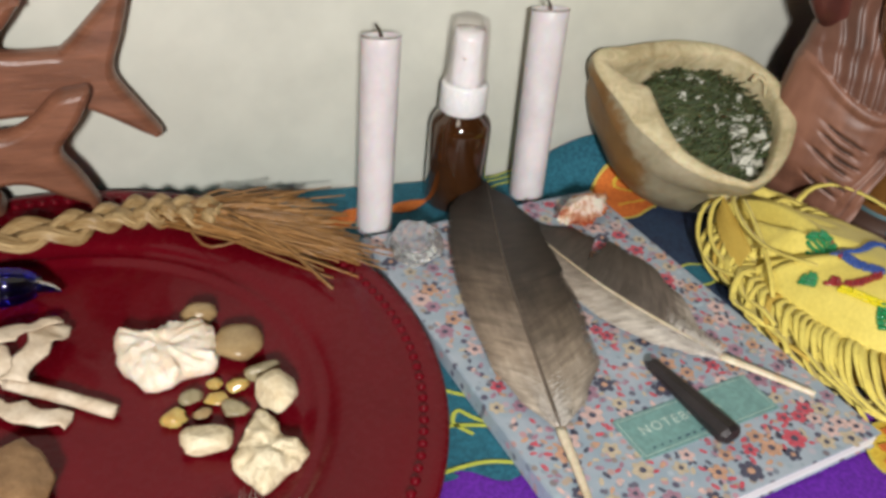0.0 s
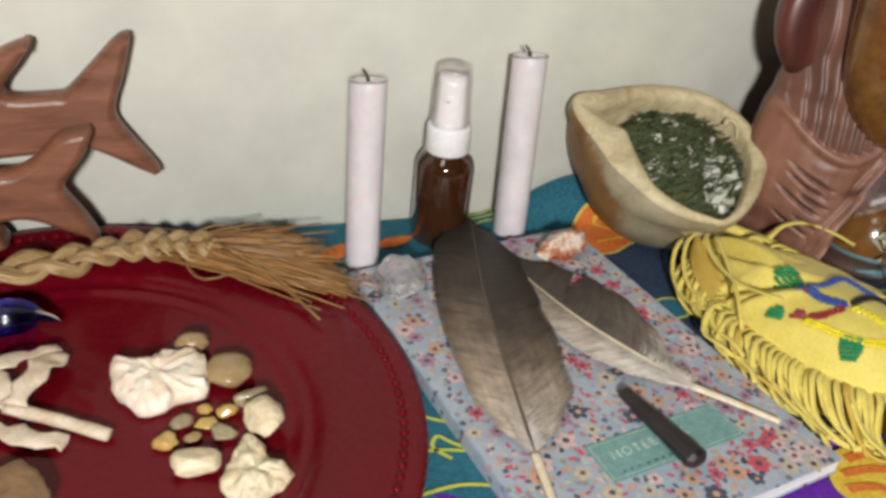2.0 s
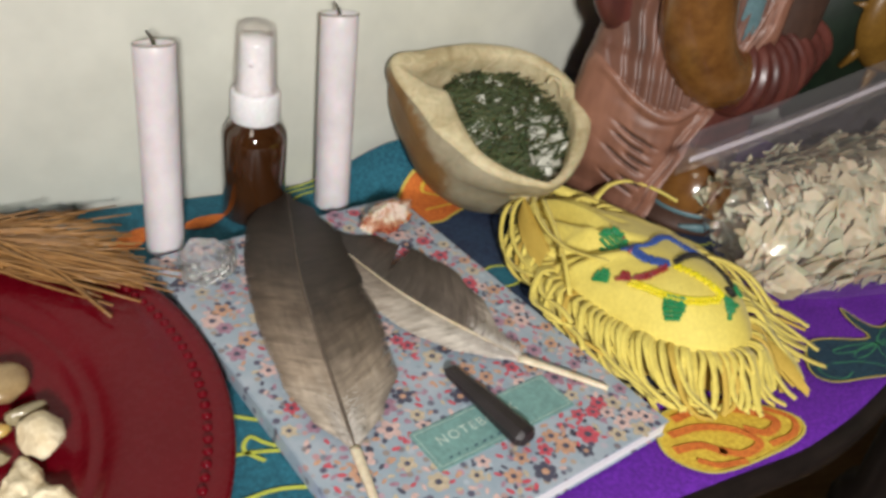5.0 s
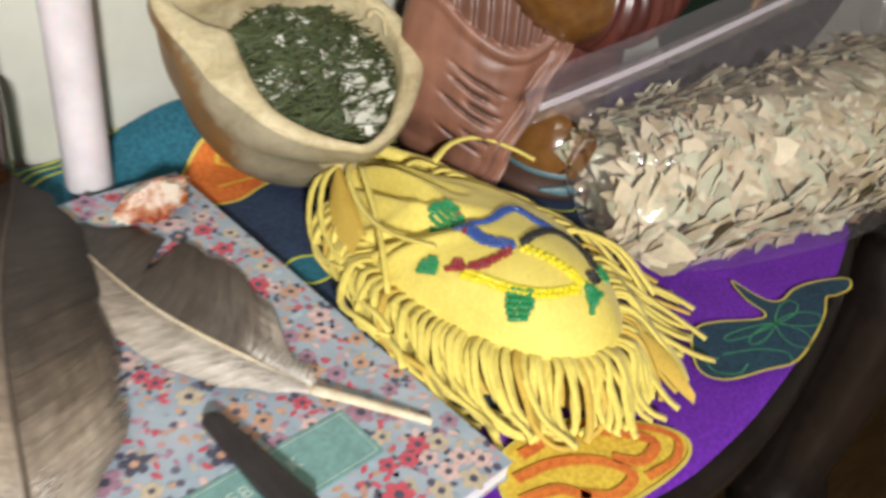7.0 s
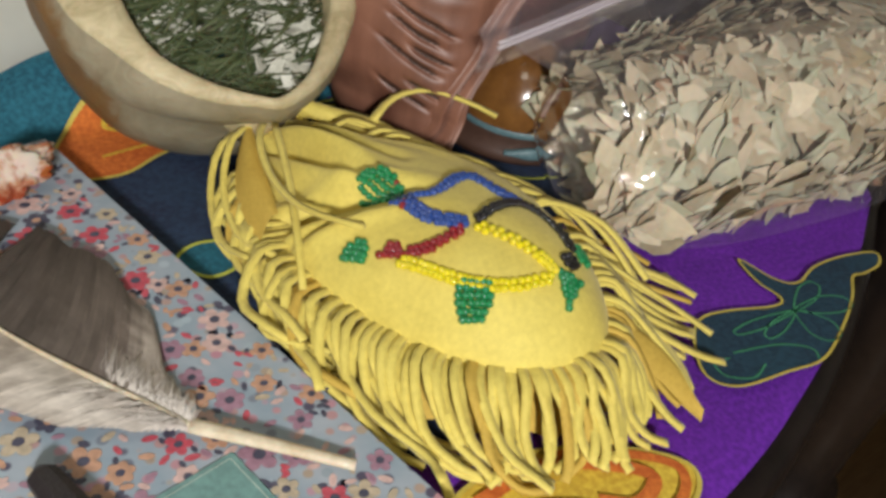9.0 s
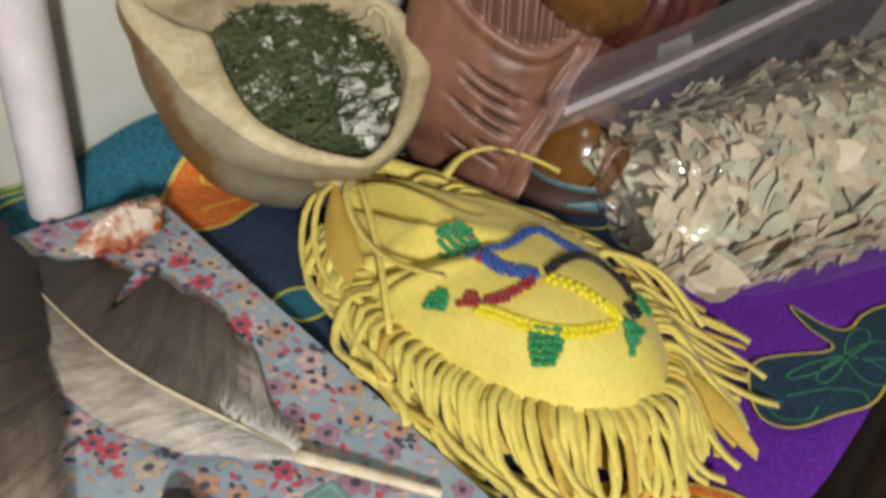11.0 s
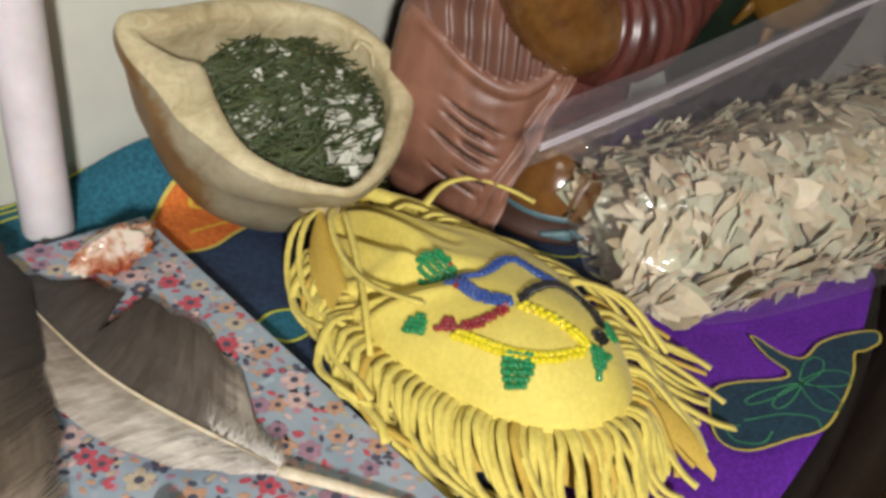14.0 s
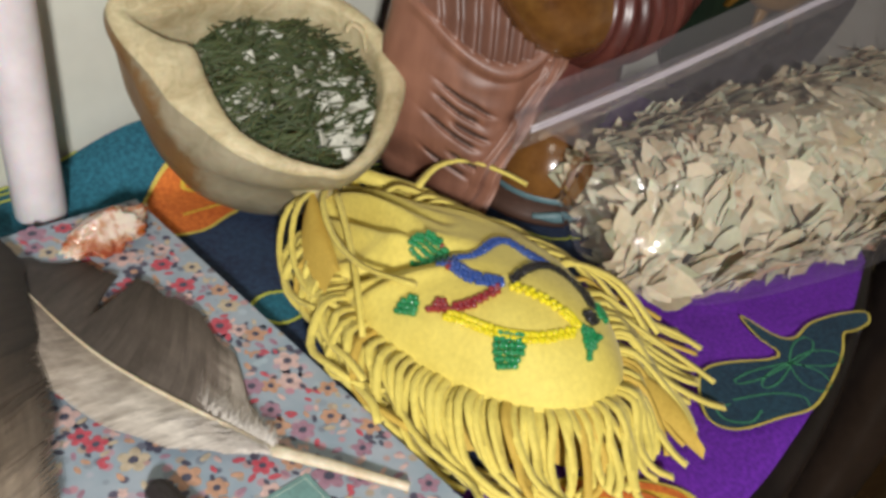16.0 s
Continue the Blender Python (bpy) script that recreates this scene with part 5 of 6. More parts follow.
        bot = [chips.verts.new(m @ (o + turn @ (v - Vector((0, 0, 0.0005))))) for v in vs]
        chips.faces.new(top)
        chips.faces.new(bot[::-1])
        for i in range(4):
            chips.faces.new((top[i], bot[i], bot[(i + 1) % 4], top[(i + 1) % 4]))
    bmesh.ops.recalc_face_normals(chips, faces=chips.faces[:])
    single("root_chips", chips, WHITECHIP, "white dried root chips in the bowl", "dried herbs", kind="stuff", smooth=False)


build_bowl()


# ---- buckskin pouch ----
SEAM = [(0.212, -0.019), (0.197, -0.043), (0.187, -0.072), (0.182, -0.097), (0.184, -0.122), (0.194, -0.149), (0.208, -0.168), (0.226, -0.177), (0.246, -0.176),
        (0.263, -0.158), (0.271, -0.130), (0.271, -0.098), (0.259, -0.064), (0.238, -0.028)]
# creases pressed into the leather: from, to, width, depth at each end
CREASES = [((0.176, -0.080), (0.222, -0.108), 0.0042, 0.0100, 0.0010), ((0.181, -0.094), (0.214, -0.111), 0.0026, 0.0050, 0.0006), ((0.214, -0.026), (0.231, -0.084), 0.0034, 0.0062, 0.0006),
           ((0.224, -0.022), (0.262, -0.088), 0.0036, 0.0062, 0.0006), ((0.206, -0.036), (0.213, -0.090), 0.0030, 0.0075, 0.0010), ((0.186, -0.128), (0.212, -0.162), 0.0030, 0.0016, 0.0004),
           ((0.236, -0.022), (0.270, -0.066), 0.0028, 0.0050, 0.0006)]


def near_line(q, a, b):
    """How far q lies from the line a-b, and how far along it its foot is."""
    a, d = Vector((*a, 0)), Vector((b[0] - a[0], b[1] - a[1], 0))
    t = min(max((Vector((q.x, q.y, 0)) - a).dot(d) / d.length_squared, 0), 1)
    return (Vector((q.x, q.y, 0)) - a - d * t).length, t


def build_pouch():
    from mathutils.bvhtree import BVHTree
    rng = random.Random(77)
    p = thing("leather_pouch", (0.228, -0.11, 0.0015), "yellow buckskin pouch with fringe and coloured beadwork, lying on the cloth", "pouch")
    loop = smooth_loop([(x, y, 0) for x, y in SEAM], 16)
    n = len(loop)
    mid = Vector((0.231, -0.112, 0))
    high = Vector((0.220, -0.145, 0))

    def top(q, rr):
        d = (q - high).length
        z = 0.0135 + 0.0290 * (0.58 + 0.42 * step(-0.032, -0.085, q.y)) * max(0, 1 - rr ** 3.2) ** 0.58 * (0.76 + 0.24 * math.exp(-(d / 0.045) ** 2))
        # folds gathered towards the neck
        neck = step(-0.135, -0.055, q.y)
        ang = math.atan2(q.x - 0.216, 0.02 - q.y)
        z += neck * 0.0016 * math.sin(ang * 15 + 1.0 + 14 * (q.y + 0.08)) * (1 - rr ** 8)
        for a, b, wide, d0, d1 in CREASES:
            far, t = near_line(q, a, b)
            z -= 2.1 * (d0 + (d1 - d0) * t) * (1 - rr ** 6) * (math.exp(-(far / wide) ** 2) - 0.30 * math.exp(-((far - 2.2 * wide) / wide) ** 2))
        # the flap beside the neck lies lower than the bag
        flap = step(0.203, 0.192, q.x + 0.30 * (q.y + 0.07)) * step(-0.094, -0.084, q.y)
        z -= 0.011 * flap * (1 - rr ** 4)
        return max(z, 0.012) + 0.0008 * noise.noise(q * 45) + 0.0012 * noise.noise(q * 18)

    rings = []
    for k in range(44):
        rr = 1 - k / 43.6
        ring = []
        for q in loop:
            w = mid.lerp(q, rr)
            ring.append((w.x, w.y, top(w, rr)))
        rings.append(ring)
    lower = [[(mid.lerp(q, f).x, mid.lerp(q, f).y, z) for q in loop] for f, z in ((0.93, 0.0016), (0.99, 0.006), (1.005, 0.011))]
    bm = skin(lower + rings, True, True)
    bmesh.ops.recalc_face_normals(bm, faces=bm.faces[:])
    bvh = BVHTree.FromBMesh(bm)
    part("bag_body", bm, LEATHER, p, "soft yellow buckskin")

    # gathered neck
    for k in range(7):
        f = k / 6
        a = Vector((0.208 + 0.052 * f, -0.075 + 0.018 * f, 0))
        e = Vector((0.204 + 0.028 * f, -0.020 + 0.006 * math.sin(f * 3.1) + rng.gauss(0, 0.0015), 0.0240 - 0.004 * abs(f - 0.4)))
        pts = []
        for j in range(6):
            t = j / 5
            q = a.lerp(Vector((e.x, e.y, 0)), t) + Vector((0.004 * math.sin(t * 3.1), 0, 0))
            hit = bvh.ray_cast(Vector((q.x, q.y, 0.2)), Vector((0, 0, -1)))
            zz = hit[0].z if hit[0] else e.z
            pts.append((q.x, q.y, max(zz - 0.0042 + 0.0036 * t, e.z - 0.003 if t > 0.85 else 0)))
        pts.append((e.x - 0.002, e.y + 0.005, e.z - 0.009))
        part("gathered_fold", tube(smooth_path(pts, 22), table_of([(0, 0.0020), (0.4, 0.0046), (0.8, 0.0036), (1, 0.0022)]), table_of([(0, 0.0012), (0.4, 0.0032), (0.8, 0.0034), (1, 0.0020)]), 10), LEATHER, p, "puckered fold at the neck")
    def strand(points, w=0.00125, t=0.0006, mat=LEATHER, name="fringe_strand"):
        line = smooth_path(points, 12)
        bm = tube(line, lambda s: w * (1 - 0.12 * s), t, 4, bm=None, square=True)
        return part(name, bm, mat, p)

    # fringe along the seam, from the neck's left side round the foot to the right side
    for k in range(96):
        f = 0.085 + 0.65 * (k + rng.uniform(-0.25, 0.25)) / 95
        i = f * n
        a, b2 = loop[int(i) % n], loop[(int(i) + 1) % n]
        q = a.lerp(b2, i - int(i))
        tang = (loop[(int(i) + 2) % n] - loop[(int(i) - 2) % n]).normalized()
        outw = Vector((tang.y, -tang.x, 0))
        if outw.dot(q - mid) < 0:
            outw = -outw
        if f < 0.42:
            dirn = Vector((-0.16 + 0.5 * (f - 0.2), -0.98, 0)).normalized()
            ln, swell = 0.034 + 0.005 * step(0.1, 0.25, f) - 0.006 * step(0.32, 0.42, f), 0.0095
        elif f < 0.60:
            dirn = Vector((-0.42 + 1.6 * (f - 0.42), -0.88, 0)).normalized()
            ln, swell = 0.0245, 0.004
        else:
            g = (f - 0.60) / 0.135
            dirn = Vector((-0.10 + 0.98 * g, -0.95 + 0.45 * g, 0)).normalized()
            ln, swell = 0.032 + 0.018 * step(0.2, 0.7, g), 0.002
        ln *= rng.uniform(0.78, 1.15)
        side = Vector((-dirn.y, dirn.x, 0))
        dirn = (dirn + side * rng.gauss(0, 0.11)).normalized()
        bend = side * rng.gauss(0, 0.0022)
        rise = rng.uniform(0.002, 0.006)
        z0 = 0.0150
        lie = 0.0026 + rng.uniform(0, 0.004)
        if 0.115 < q.x + dirn.x * ln < 0.176 and q.y + dirn.y * ln < -0.03:
            lie += 0.0095
        pts = [q - outw * 0.0065 + Vector((0, 0, z0 + 0.004)), q + outw * (0.0015 + swell * 0.5) + dirn * ln * 0.06 + Vector((0, 0, z0 + rise)),
               q + outw * swell + dirn * ln * 0.40 + bend + Vector((0, 0, max(lie, z0 * 0.75))), q + outw * swell * 0.5 + dirn * ln * 0.78 + bend * 0.5 + Vector((0, 0, lie + 0.002)), q + dirn * ln - bend + Vector((0, 0, lie))]
        strand(pts, rng.uniform(0.0018, 0.0023), mat=LEATHER if rng.random() < 0.85 else LEATHER_IN)
    # uncut leather under the fringe
    band = [[], [], []]
    for k in range(61):
        q = loop[int((0.10 + 0.61 * k / 60) * n) % n]
        o = (q - mid).normalized()
        reach = 0.009 + 0.002 * math.sin(k * 1.7)
        for row, (f, z) in zip(band, ((0.0, 0.0125), (0.55, 0.0095), (1.0, 0.0040))):
            row.append(tuple(q + o * reach * f + Vector((0, 0, z + (0.006 if f > 0.5 and q.y < -0.05 and q.x < 0.185 else 0)))))
    part("fringe_base", skin(band, False, False), LEATHER_IN, p, "uncut leather under the fringe")
    # the flap's inner side, turned up beside the neck
    rows = []
    for k in range(13):
        t = k / 12
        o = Vector((0.201, -0.036, 0.0275)).lerp(Vector((0.1855, -0.086, 0.0265)), t)
        e = Vector((0.192, -0.044, 0.0225)).lerp(Vector((0.1785, -0.088, 0.0185)), t) + Vector((-0.004 * math.sin(math.pi * t), 0, 0))
        rows.append([tuple(o.lerp(e, g) + Vector((0, 0, 0.0035 * math.sin(math.pi * g) + 0.0006 * noise.noise(Vector((k * 0.6, g * 4, 2)))))) for g in (0, 0.2, 0.4, 0.6, 0.8, 1.0)])
    part("neck_flap", skin(rows, False, False), LEATHER_IN, p, "darker inner side of the neck flap")
    # long loose thongs at the neck and the tie
    for pts in ([(0.206, -0.034, 0.028), (0.192, -0.040, 0.027), (0.181, -0.056, 0.019), (0.176, -0.078, 0.016), (0.178, -0.098, 0.021)],
                [(0.207, -0.030, 0.026), (0.190, -0.035, 0.022), (0.179, -0.050, 0.013), (0.172, -0.074, 0.012), (0.173, -0.094, 0.018)],
                [(0.205, -0.038, 0.030), (0.197, -0.050, 0.031), (0.191, -0.070, 0.030), (0.190, -0.093, 0.032), (0.197, -0.116, 0.0375)],
                [(0.206, -0.044, 0.032), (0.200, -0.061, 0.0315), (0.193, -0.080, 0.030), (0.185, -0.099, 0.028), (0.178, -0.116, 0.021)],
[(0.180, -0.118, 0.020), (0.176, -0.140, 0.015), (0.175, -0.160, 0.013), (0.181, -0.176, 0.010), (0.178, -0.187, 0.0135)],
                [(0.183, -0.125, 0.020), (0.181, -0.148, 0.014), (0.180, -0.166, 0.012), (0.187, -0.182, 0.006), (0.196, -0.190, 0.005)]):
        strand(pts, 0.0017, 0.0007, name="loose_thong")
    strand([(0.250, -0.040, 0.022), (0.262, -0.036, 0.028), (0.276, -0.040, 0.031), (0.288, -0.052, 0.029), (0.295, -0.062, 0.0265)], 0.0024, 0.0007, name="tie_thong")
    for k in range(14):
        f = min(max((k + rng.gauss(0, 0.4)) / 13, 0), 1)
        q = Vector((0.238 + 0.034 * f ** 0.8, -0.040 - 0.076 * f, 0.019))
        e = q + Vector((0.016 + 0.004 * f + rng.gauss(0, 0.002), -0.032 - 0.008 * f + rng.gauss(0, 0.003), -0.010 + rng.uniform(-0.004, 0.004)))
        strand([q + Vector((-0.008, -0.002, 0.005)), q + Vector((0.001, -0.004, 0.008)), q.lerp(e, 0.5) + Vector((0.007, 0.003, 0.006)), e], rng.uniform(0.0019, 0.0025))
    tail = bmesh.new()
    a = smooth_path([(0.258, -0.160, 0.015), (0.268, -0.172, 0.012), (0.271, -0.187, 0.007), (0.265, -0.201, 0.003)], 14)
    b2 = smooth_path([(0.252, -0.170, 0.013), (0.257, -0.180, 0.011), (0.261, -0.192, 0.006), (0.264, -0.203, 0.003)], 14)
    skin([[tuple(q) for q in a], [tuple(q.lerp(r, 0.5) + Vector((0, 0, 0.004))) for q, r in zip(a, b2)], [tuple(q) for q in b2]], False, False, bm=tail)
    part("leather_tail", tail, LEATHER_IN, p, "broad uncut tail of leather")

    # beadwork
    seeds = {}

    def bead(colour, x, y, jitter=0.0002):
        hit = bvh.ray_cast(Vector((x, y, 0.2)), Vector((0, 0, -1)))
        z = hit[0].z if hit[0] else 0.03
        if colour not in seeds:
            b = bmesh.new()
            bmesh.ops.create_icosphere(b, subdivisions=2, radius=0.00128)
            ob = part(colour + "_bead", b, BEADM[colour], p)
            seeds[colour] = ob.data
        else:
            ob = new(colour + "_bead", seeds[colour])
            ob.parent = p
        o = Vector(p.location)
        if ob.data.users > 1:
            ob.location = Vector((x + rng.gauss(0, jitter), y + rng.gauss(0, jitter), z + 0.0006)) - o
        else:
            ob.data.transform(Matrix.Translation(o))
            ob.location = Vector((x, y, z + 0.0006)) - o

    def string(colour, pts, rows=2, gap=0.0019):
        line = smooth_path([(x, y, 0) for x, y in pts], 60)
        length = sum((b - a).length for a, b in zip(line, line[1:]))
        for row in range(rows):
            count = max(2, int(length / gap))
            for k in range(count):
                f = (k + (0.5 if row % 2 else 0.0)) / count * 60
                i = min(int(f), 59)
                q = line[i].lerp(line[i + 1], f - i)
                d = (line[i + 1] - line[i]).normalized()
                s = Vector((-d.y, d.x, 0)) * (row - (rows - 1) / 2) * 0.0017
                bead(colour, q.x + s.x, q.y + s.y)

    def block(colour, cx, cy, ux, uy, rows, taper=0.0):
        """Rows of beads: rows lists how many in each, laid along (ux, uy)."""
        u = Vector((ux, uy, 0)).normalized()
        v = Vector((-u.y, u.x, 0))
        for r, count in enumerate(rows):
            for k in range(count):
                q = Vector((cx, cy, 0)) + u * (k - (count - 1) / 2) * 0.0017 - v * (r - (len(rows) - 1) / 2) * 0.0016
                bead(colour, q.x, q.y)

    string("blue", [(0.215, -0.110), (0.227, -0.112), (0.242, -0.107), (0.245, -0.119), (0.248, -0.127)])
    string("blue", [(0.212, -0.110), (0.215, -0.123), (0.2225, -0.1325)], 3)
    string("black", [(0.226, -0.1320), (0.240, -0.1275), (0.250, -0.129), (0.2525, -0.141), (0.250, -0.150)], 2)
    block("black", 0.2450, -0.1545, 1, 0.3, (3, 4, 3))
    string("red", [(0.2195, -0.1330), (0.209, -0.1330), (0.202, -0.1300)])
    block("red", 0.2005, -0.1262, 0.66, -0.75, (2, 3, 5))
    string("yellow", [(0.2245, -0.1345), (0.231, -0.144), (0.2355, -0.153), (0.236, -0.157)], 2)
    string("yellow", [(0.200, -0.131), (0.205, -0.140), (0.211, -0.149), (0.220, -0.1555), (0.235, -0.1585)], 2)
    block("green", 0.2140, -0.0990, 0.50, -0.86, (4, 8, 9, 9, 8, 5))
    block("green", 0.1940, -0.1180, 0.42, -0.90, (2, 4, 5, 5))
    block("green", 0.2100, -0.1530, 0.76, -0.65, (5, 6, 6, 6, 5, 4))
    block("green", 0.2375, -0.1630, 0.76, -0.65, (5, 4, 3, 3, 2, 1, 1))
    block("green", 0.2545, -0.1510, -0.3, -0.95, (3, 5, 4))
    bead("red", 0.2185, -0.1010)
    bead("red", 0.2120, -0.1135)
    bead("red", 0.2105, -0.1150)


build_pouch()


# ---- clear bag of dried leaves ----
BAG_N = Vector((-0.24, -0.97, 0)).normalized()
BAG_O = Vector((0.380, -0.100, 0.0015))
BAG_FOOT = (Vector((0.304, -0.098, 0.0015)), Vector((0.512, -0.136, 0.0015)))
BAG_TOP = (Vector((0.266, -0.085, 0.0755)), Vector((0.520, -0.078, 0.127)))


def bag_point(u, v, side):
    """u along the bag, v up it (0 to 1), side from back (-1) to front (1)."""
    f = (u + 1) / 2
    o = BAG_FOOT[0].lerp(BAG_FOOT[1], f).lerp(BAG_TOP[0].lerp(BAG_TOP[1], f), v)
    full = max(0.0, 1 - abs(u) ** 3.2) ** 0.5
    thick = (0.046 - 0.008 * u) * full * max(0, 1 - max(0, (v - 0.20) / 0.80) ** 1.7) ** 0.9 * (0.80 + 0.20 * step(-0.04, 0.18, v))
    pinch = 0.024 * math.exp(-((v - 0.66) / 0.20) ** 2) * max(-u, 0) ** 2
    return o + BAG_N * (thick * side) + Vector((pinch, 0, 0))


def squarer(x):
    return math.copysign(abs(x) ** 0.6, x)


def build_bag():
    b = thing("zip_bag", tuple(BAG_O), "clear zip bag full of dried pale leaves beside the statue", "plastic bag")
    bm = bmesh.new()
    nu, nv = 110, 60
    for side in (1, -1):
        rows = []
        for i in range(nu + 1):
            u = -1 + 2 * i / nu
            row = []
            for j in range(nv + 1):
                v = j / nv
                q = bag_point(u, v, side)
                edge = (1 - abs(u) ** 6) * math.sin(math.pi * min(max(v, 0.02), 0.98))
                slack = step(0.55, 0.85, v)
                fold = noise.noise(Vector((u * 2.2 + v * 1.5, v * 7.0, side))) + 0.6 * abs(noise.noise(Vector((u * 5.0 - v * 3.0, v * 5.0, 7 + side))))
                q += BAG_N * side * edge * (0.0022 * noise.noise(q * 55) + 0.0014 * noise.noise(q * 130 + Vector((3, 0, 0))) + 0.0045 * slack * fold)
                row.append(bm.verts.new(q))
            rows.append(row)
        for a, c in zip(rows, rows[1:]):
            for j in range(nv):
                bm.faces.new((a[j], c[j], c[j + 1], a[j + 1]))
    bmesh.ops.remove_doubles(bm, verts=bm.verts[:], dist=0.00005)
    film = part("film", bm, FILM, b, "clear wrinkled polythene")
    film.visible_shadow = False
    # zip strip: two pressed ridges and a lip that flares past the left end
    lip = bmesh.new()
    rows = []
    for i in range(41):
        u = -1.10 + 2.18 * i / 40
        uc = max(-1, min(1, u))
        o = bag_point(uc, 1.0, 0) + (BAG_TOP[1] - BAG_TOP[0]).normalized() * (u - uc) * 0.10
        o += Vector((0, 0, 0.0015 * math.sin(u * 3)))
        high = 0.011 * (1 - step(-0.98, -1.10, u) * 0.8)
        rows.append([o + Vector((0, 0, -0.012)), o + Vector((0, 0, 0.0)) + BAG_N * 0.002, o + Vector((0, 0, high)) - BAG_N * 0.003])
    skin([[tuple(q) for q in r] for r in rows], False, False, bm=lip)
    part("zip_lip", lip, FILM_LIP, b, "clear open lip").visible_shadow = False
    for k, dz in ((0, -0.0040), (1, -0.0022)):
        line = []
        for i in range(41):
            u = -1.03 + 2.15 * i / 40
            uc = max(-1, min(1, u))
            line.append(bag_point(uc, 1.0, 0) + (BAG_TOP[1] - BAG_TOP[0]).normalized() * (u - uc) * 0.10 + Vector((0, 0, dz + 0.0015 * math.sin(u * 3))) + BAG_N * 0.0022)
        part("zip_ridge", tube(line, 0.0007, 0.0008, 8), ZIP, b, "milky zip ridge")
    rng = random.Random(55)
    groups = {0: bmesh.new(), 1: bmesh.new(), 2: bmesh.new()}
    heap = []
    for i in range(25):
        u = -0.82 + 1.76 * i / 24
        ring = []
        for j in range(24):
            a = 2 * math.pi * j / 24
            v = 0.31 + (0.26 + 0.04 * u) * squarer(math.sin(a))
            q = bag_point(u, max(v, 0.03), 0.74 * squarer(math.cos(a)))
            ring.append(q + 0.004 * noise.noise_vector(q * 120))
        heap.append(ring)
    skin(heap, True, True, bm=groups[0])
    for k in range(2200):
        u, a = rng.uniform(-0.90, 0.97), rng.uniform(-1.57, 2.7)
        out = rng.uniform(0.88, 1.0)
        v = 0.32 + (0.31 + 0.04 * u + 0.05 * noise.noise(Vector((u * 4, 0, 1)))) * squarer(math.sin(a)) * out
        q = bag_point(u, max(v, 0.025), 0.92 * squarer(math.cos(a)) * out)
        radial = (q - bag_point(u, 0.30, 0)).normalized()
        if k % 9 == 0:
            # the heap's rounded end
            q = bag_point(-0.79, 0.04 + 0.36 * rng.random(), rng.uniform(-0.7, 0.85))
            radial = Vector((-0.9, -0.35, 0.25)).normalized()
        elif u < -0.80 and v > 0.46:
            continue
        ln, w = rng.uniform(0.015, 0.032), rng.uniform(0.0028, 0.0056)
        pick = rng.random()
        if pick < 0.22:
            ln, w = ln * 1.1, w * 0.45
        elif pick > 0.86:
            ln, w = ln * 1.45, w * 1.5
        nrm = (radial + Vector((rng.gauss(0, 0.16), rng.gauss(0, 0.16), rng.gauss(0, 0.17)))).normalized()
        d = nrm.cross(Vector((rng.gauss(0, 1.0), rng.gauss(0, 0.5), rng.gauss(0.6, 0.7)))).normalized()
        s = nrm.cross(d)
        bm = groups[0 if rng.random() < 0.66 else (1 if rng.random() < 0.94 else 2)]
        curl = rng.uniform(-0.0026, 0.0026)
        shape = rng.uniform(2.2, 5.0)
        prev = None
        for i in range(8):
            t = i / 7
            half = w * (1 - abs(2 * t - 1) ** shape) * (1 + 0.15 * math.sin(5 * t + k)) + 0.0002
            c = q + d * ln * (t - 0.5) * 2 * 0.5 + nrm * curl * (2 * t - 1) ** 2
            trio = [bm.verts.new(c - s * half), bm.verts.new(c + nrm * 0.0005), bm.verts.new(c + s * half)]
            for vv in trio:
                vv.co.z = max(vv.co.z, 0.0025)
            if prev:
                bm.faces.new((prev[0], trio[0], trio[1], prev[1]))
                bm.faces.new((prev[1], trio[1], trio[2], prev[2]))
            prev = trio
    for k, (m, lab) in enumerate(((FLAKE, "tan dried leaf flakes"), (FLAKEGREEN, "grey green dried leaf flakes"), (FLAKEPINK, "pinkish dried leaf flakes"))):
        ob = single("dried_leaves", groups[k], m, lab + " filling the clear bag", "dried herbs", kind="stuff")


build_bag()


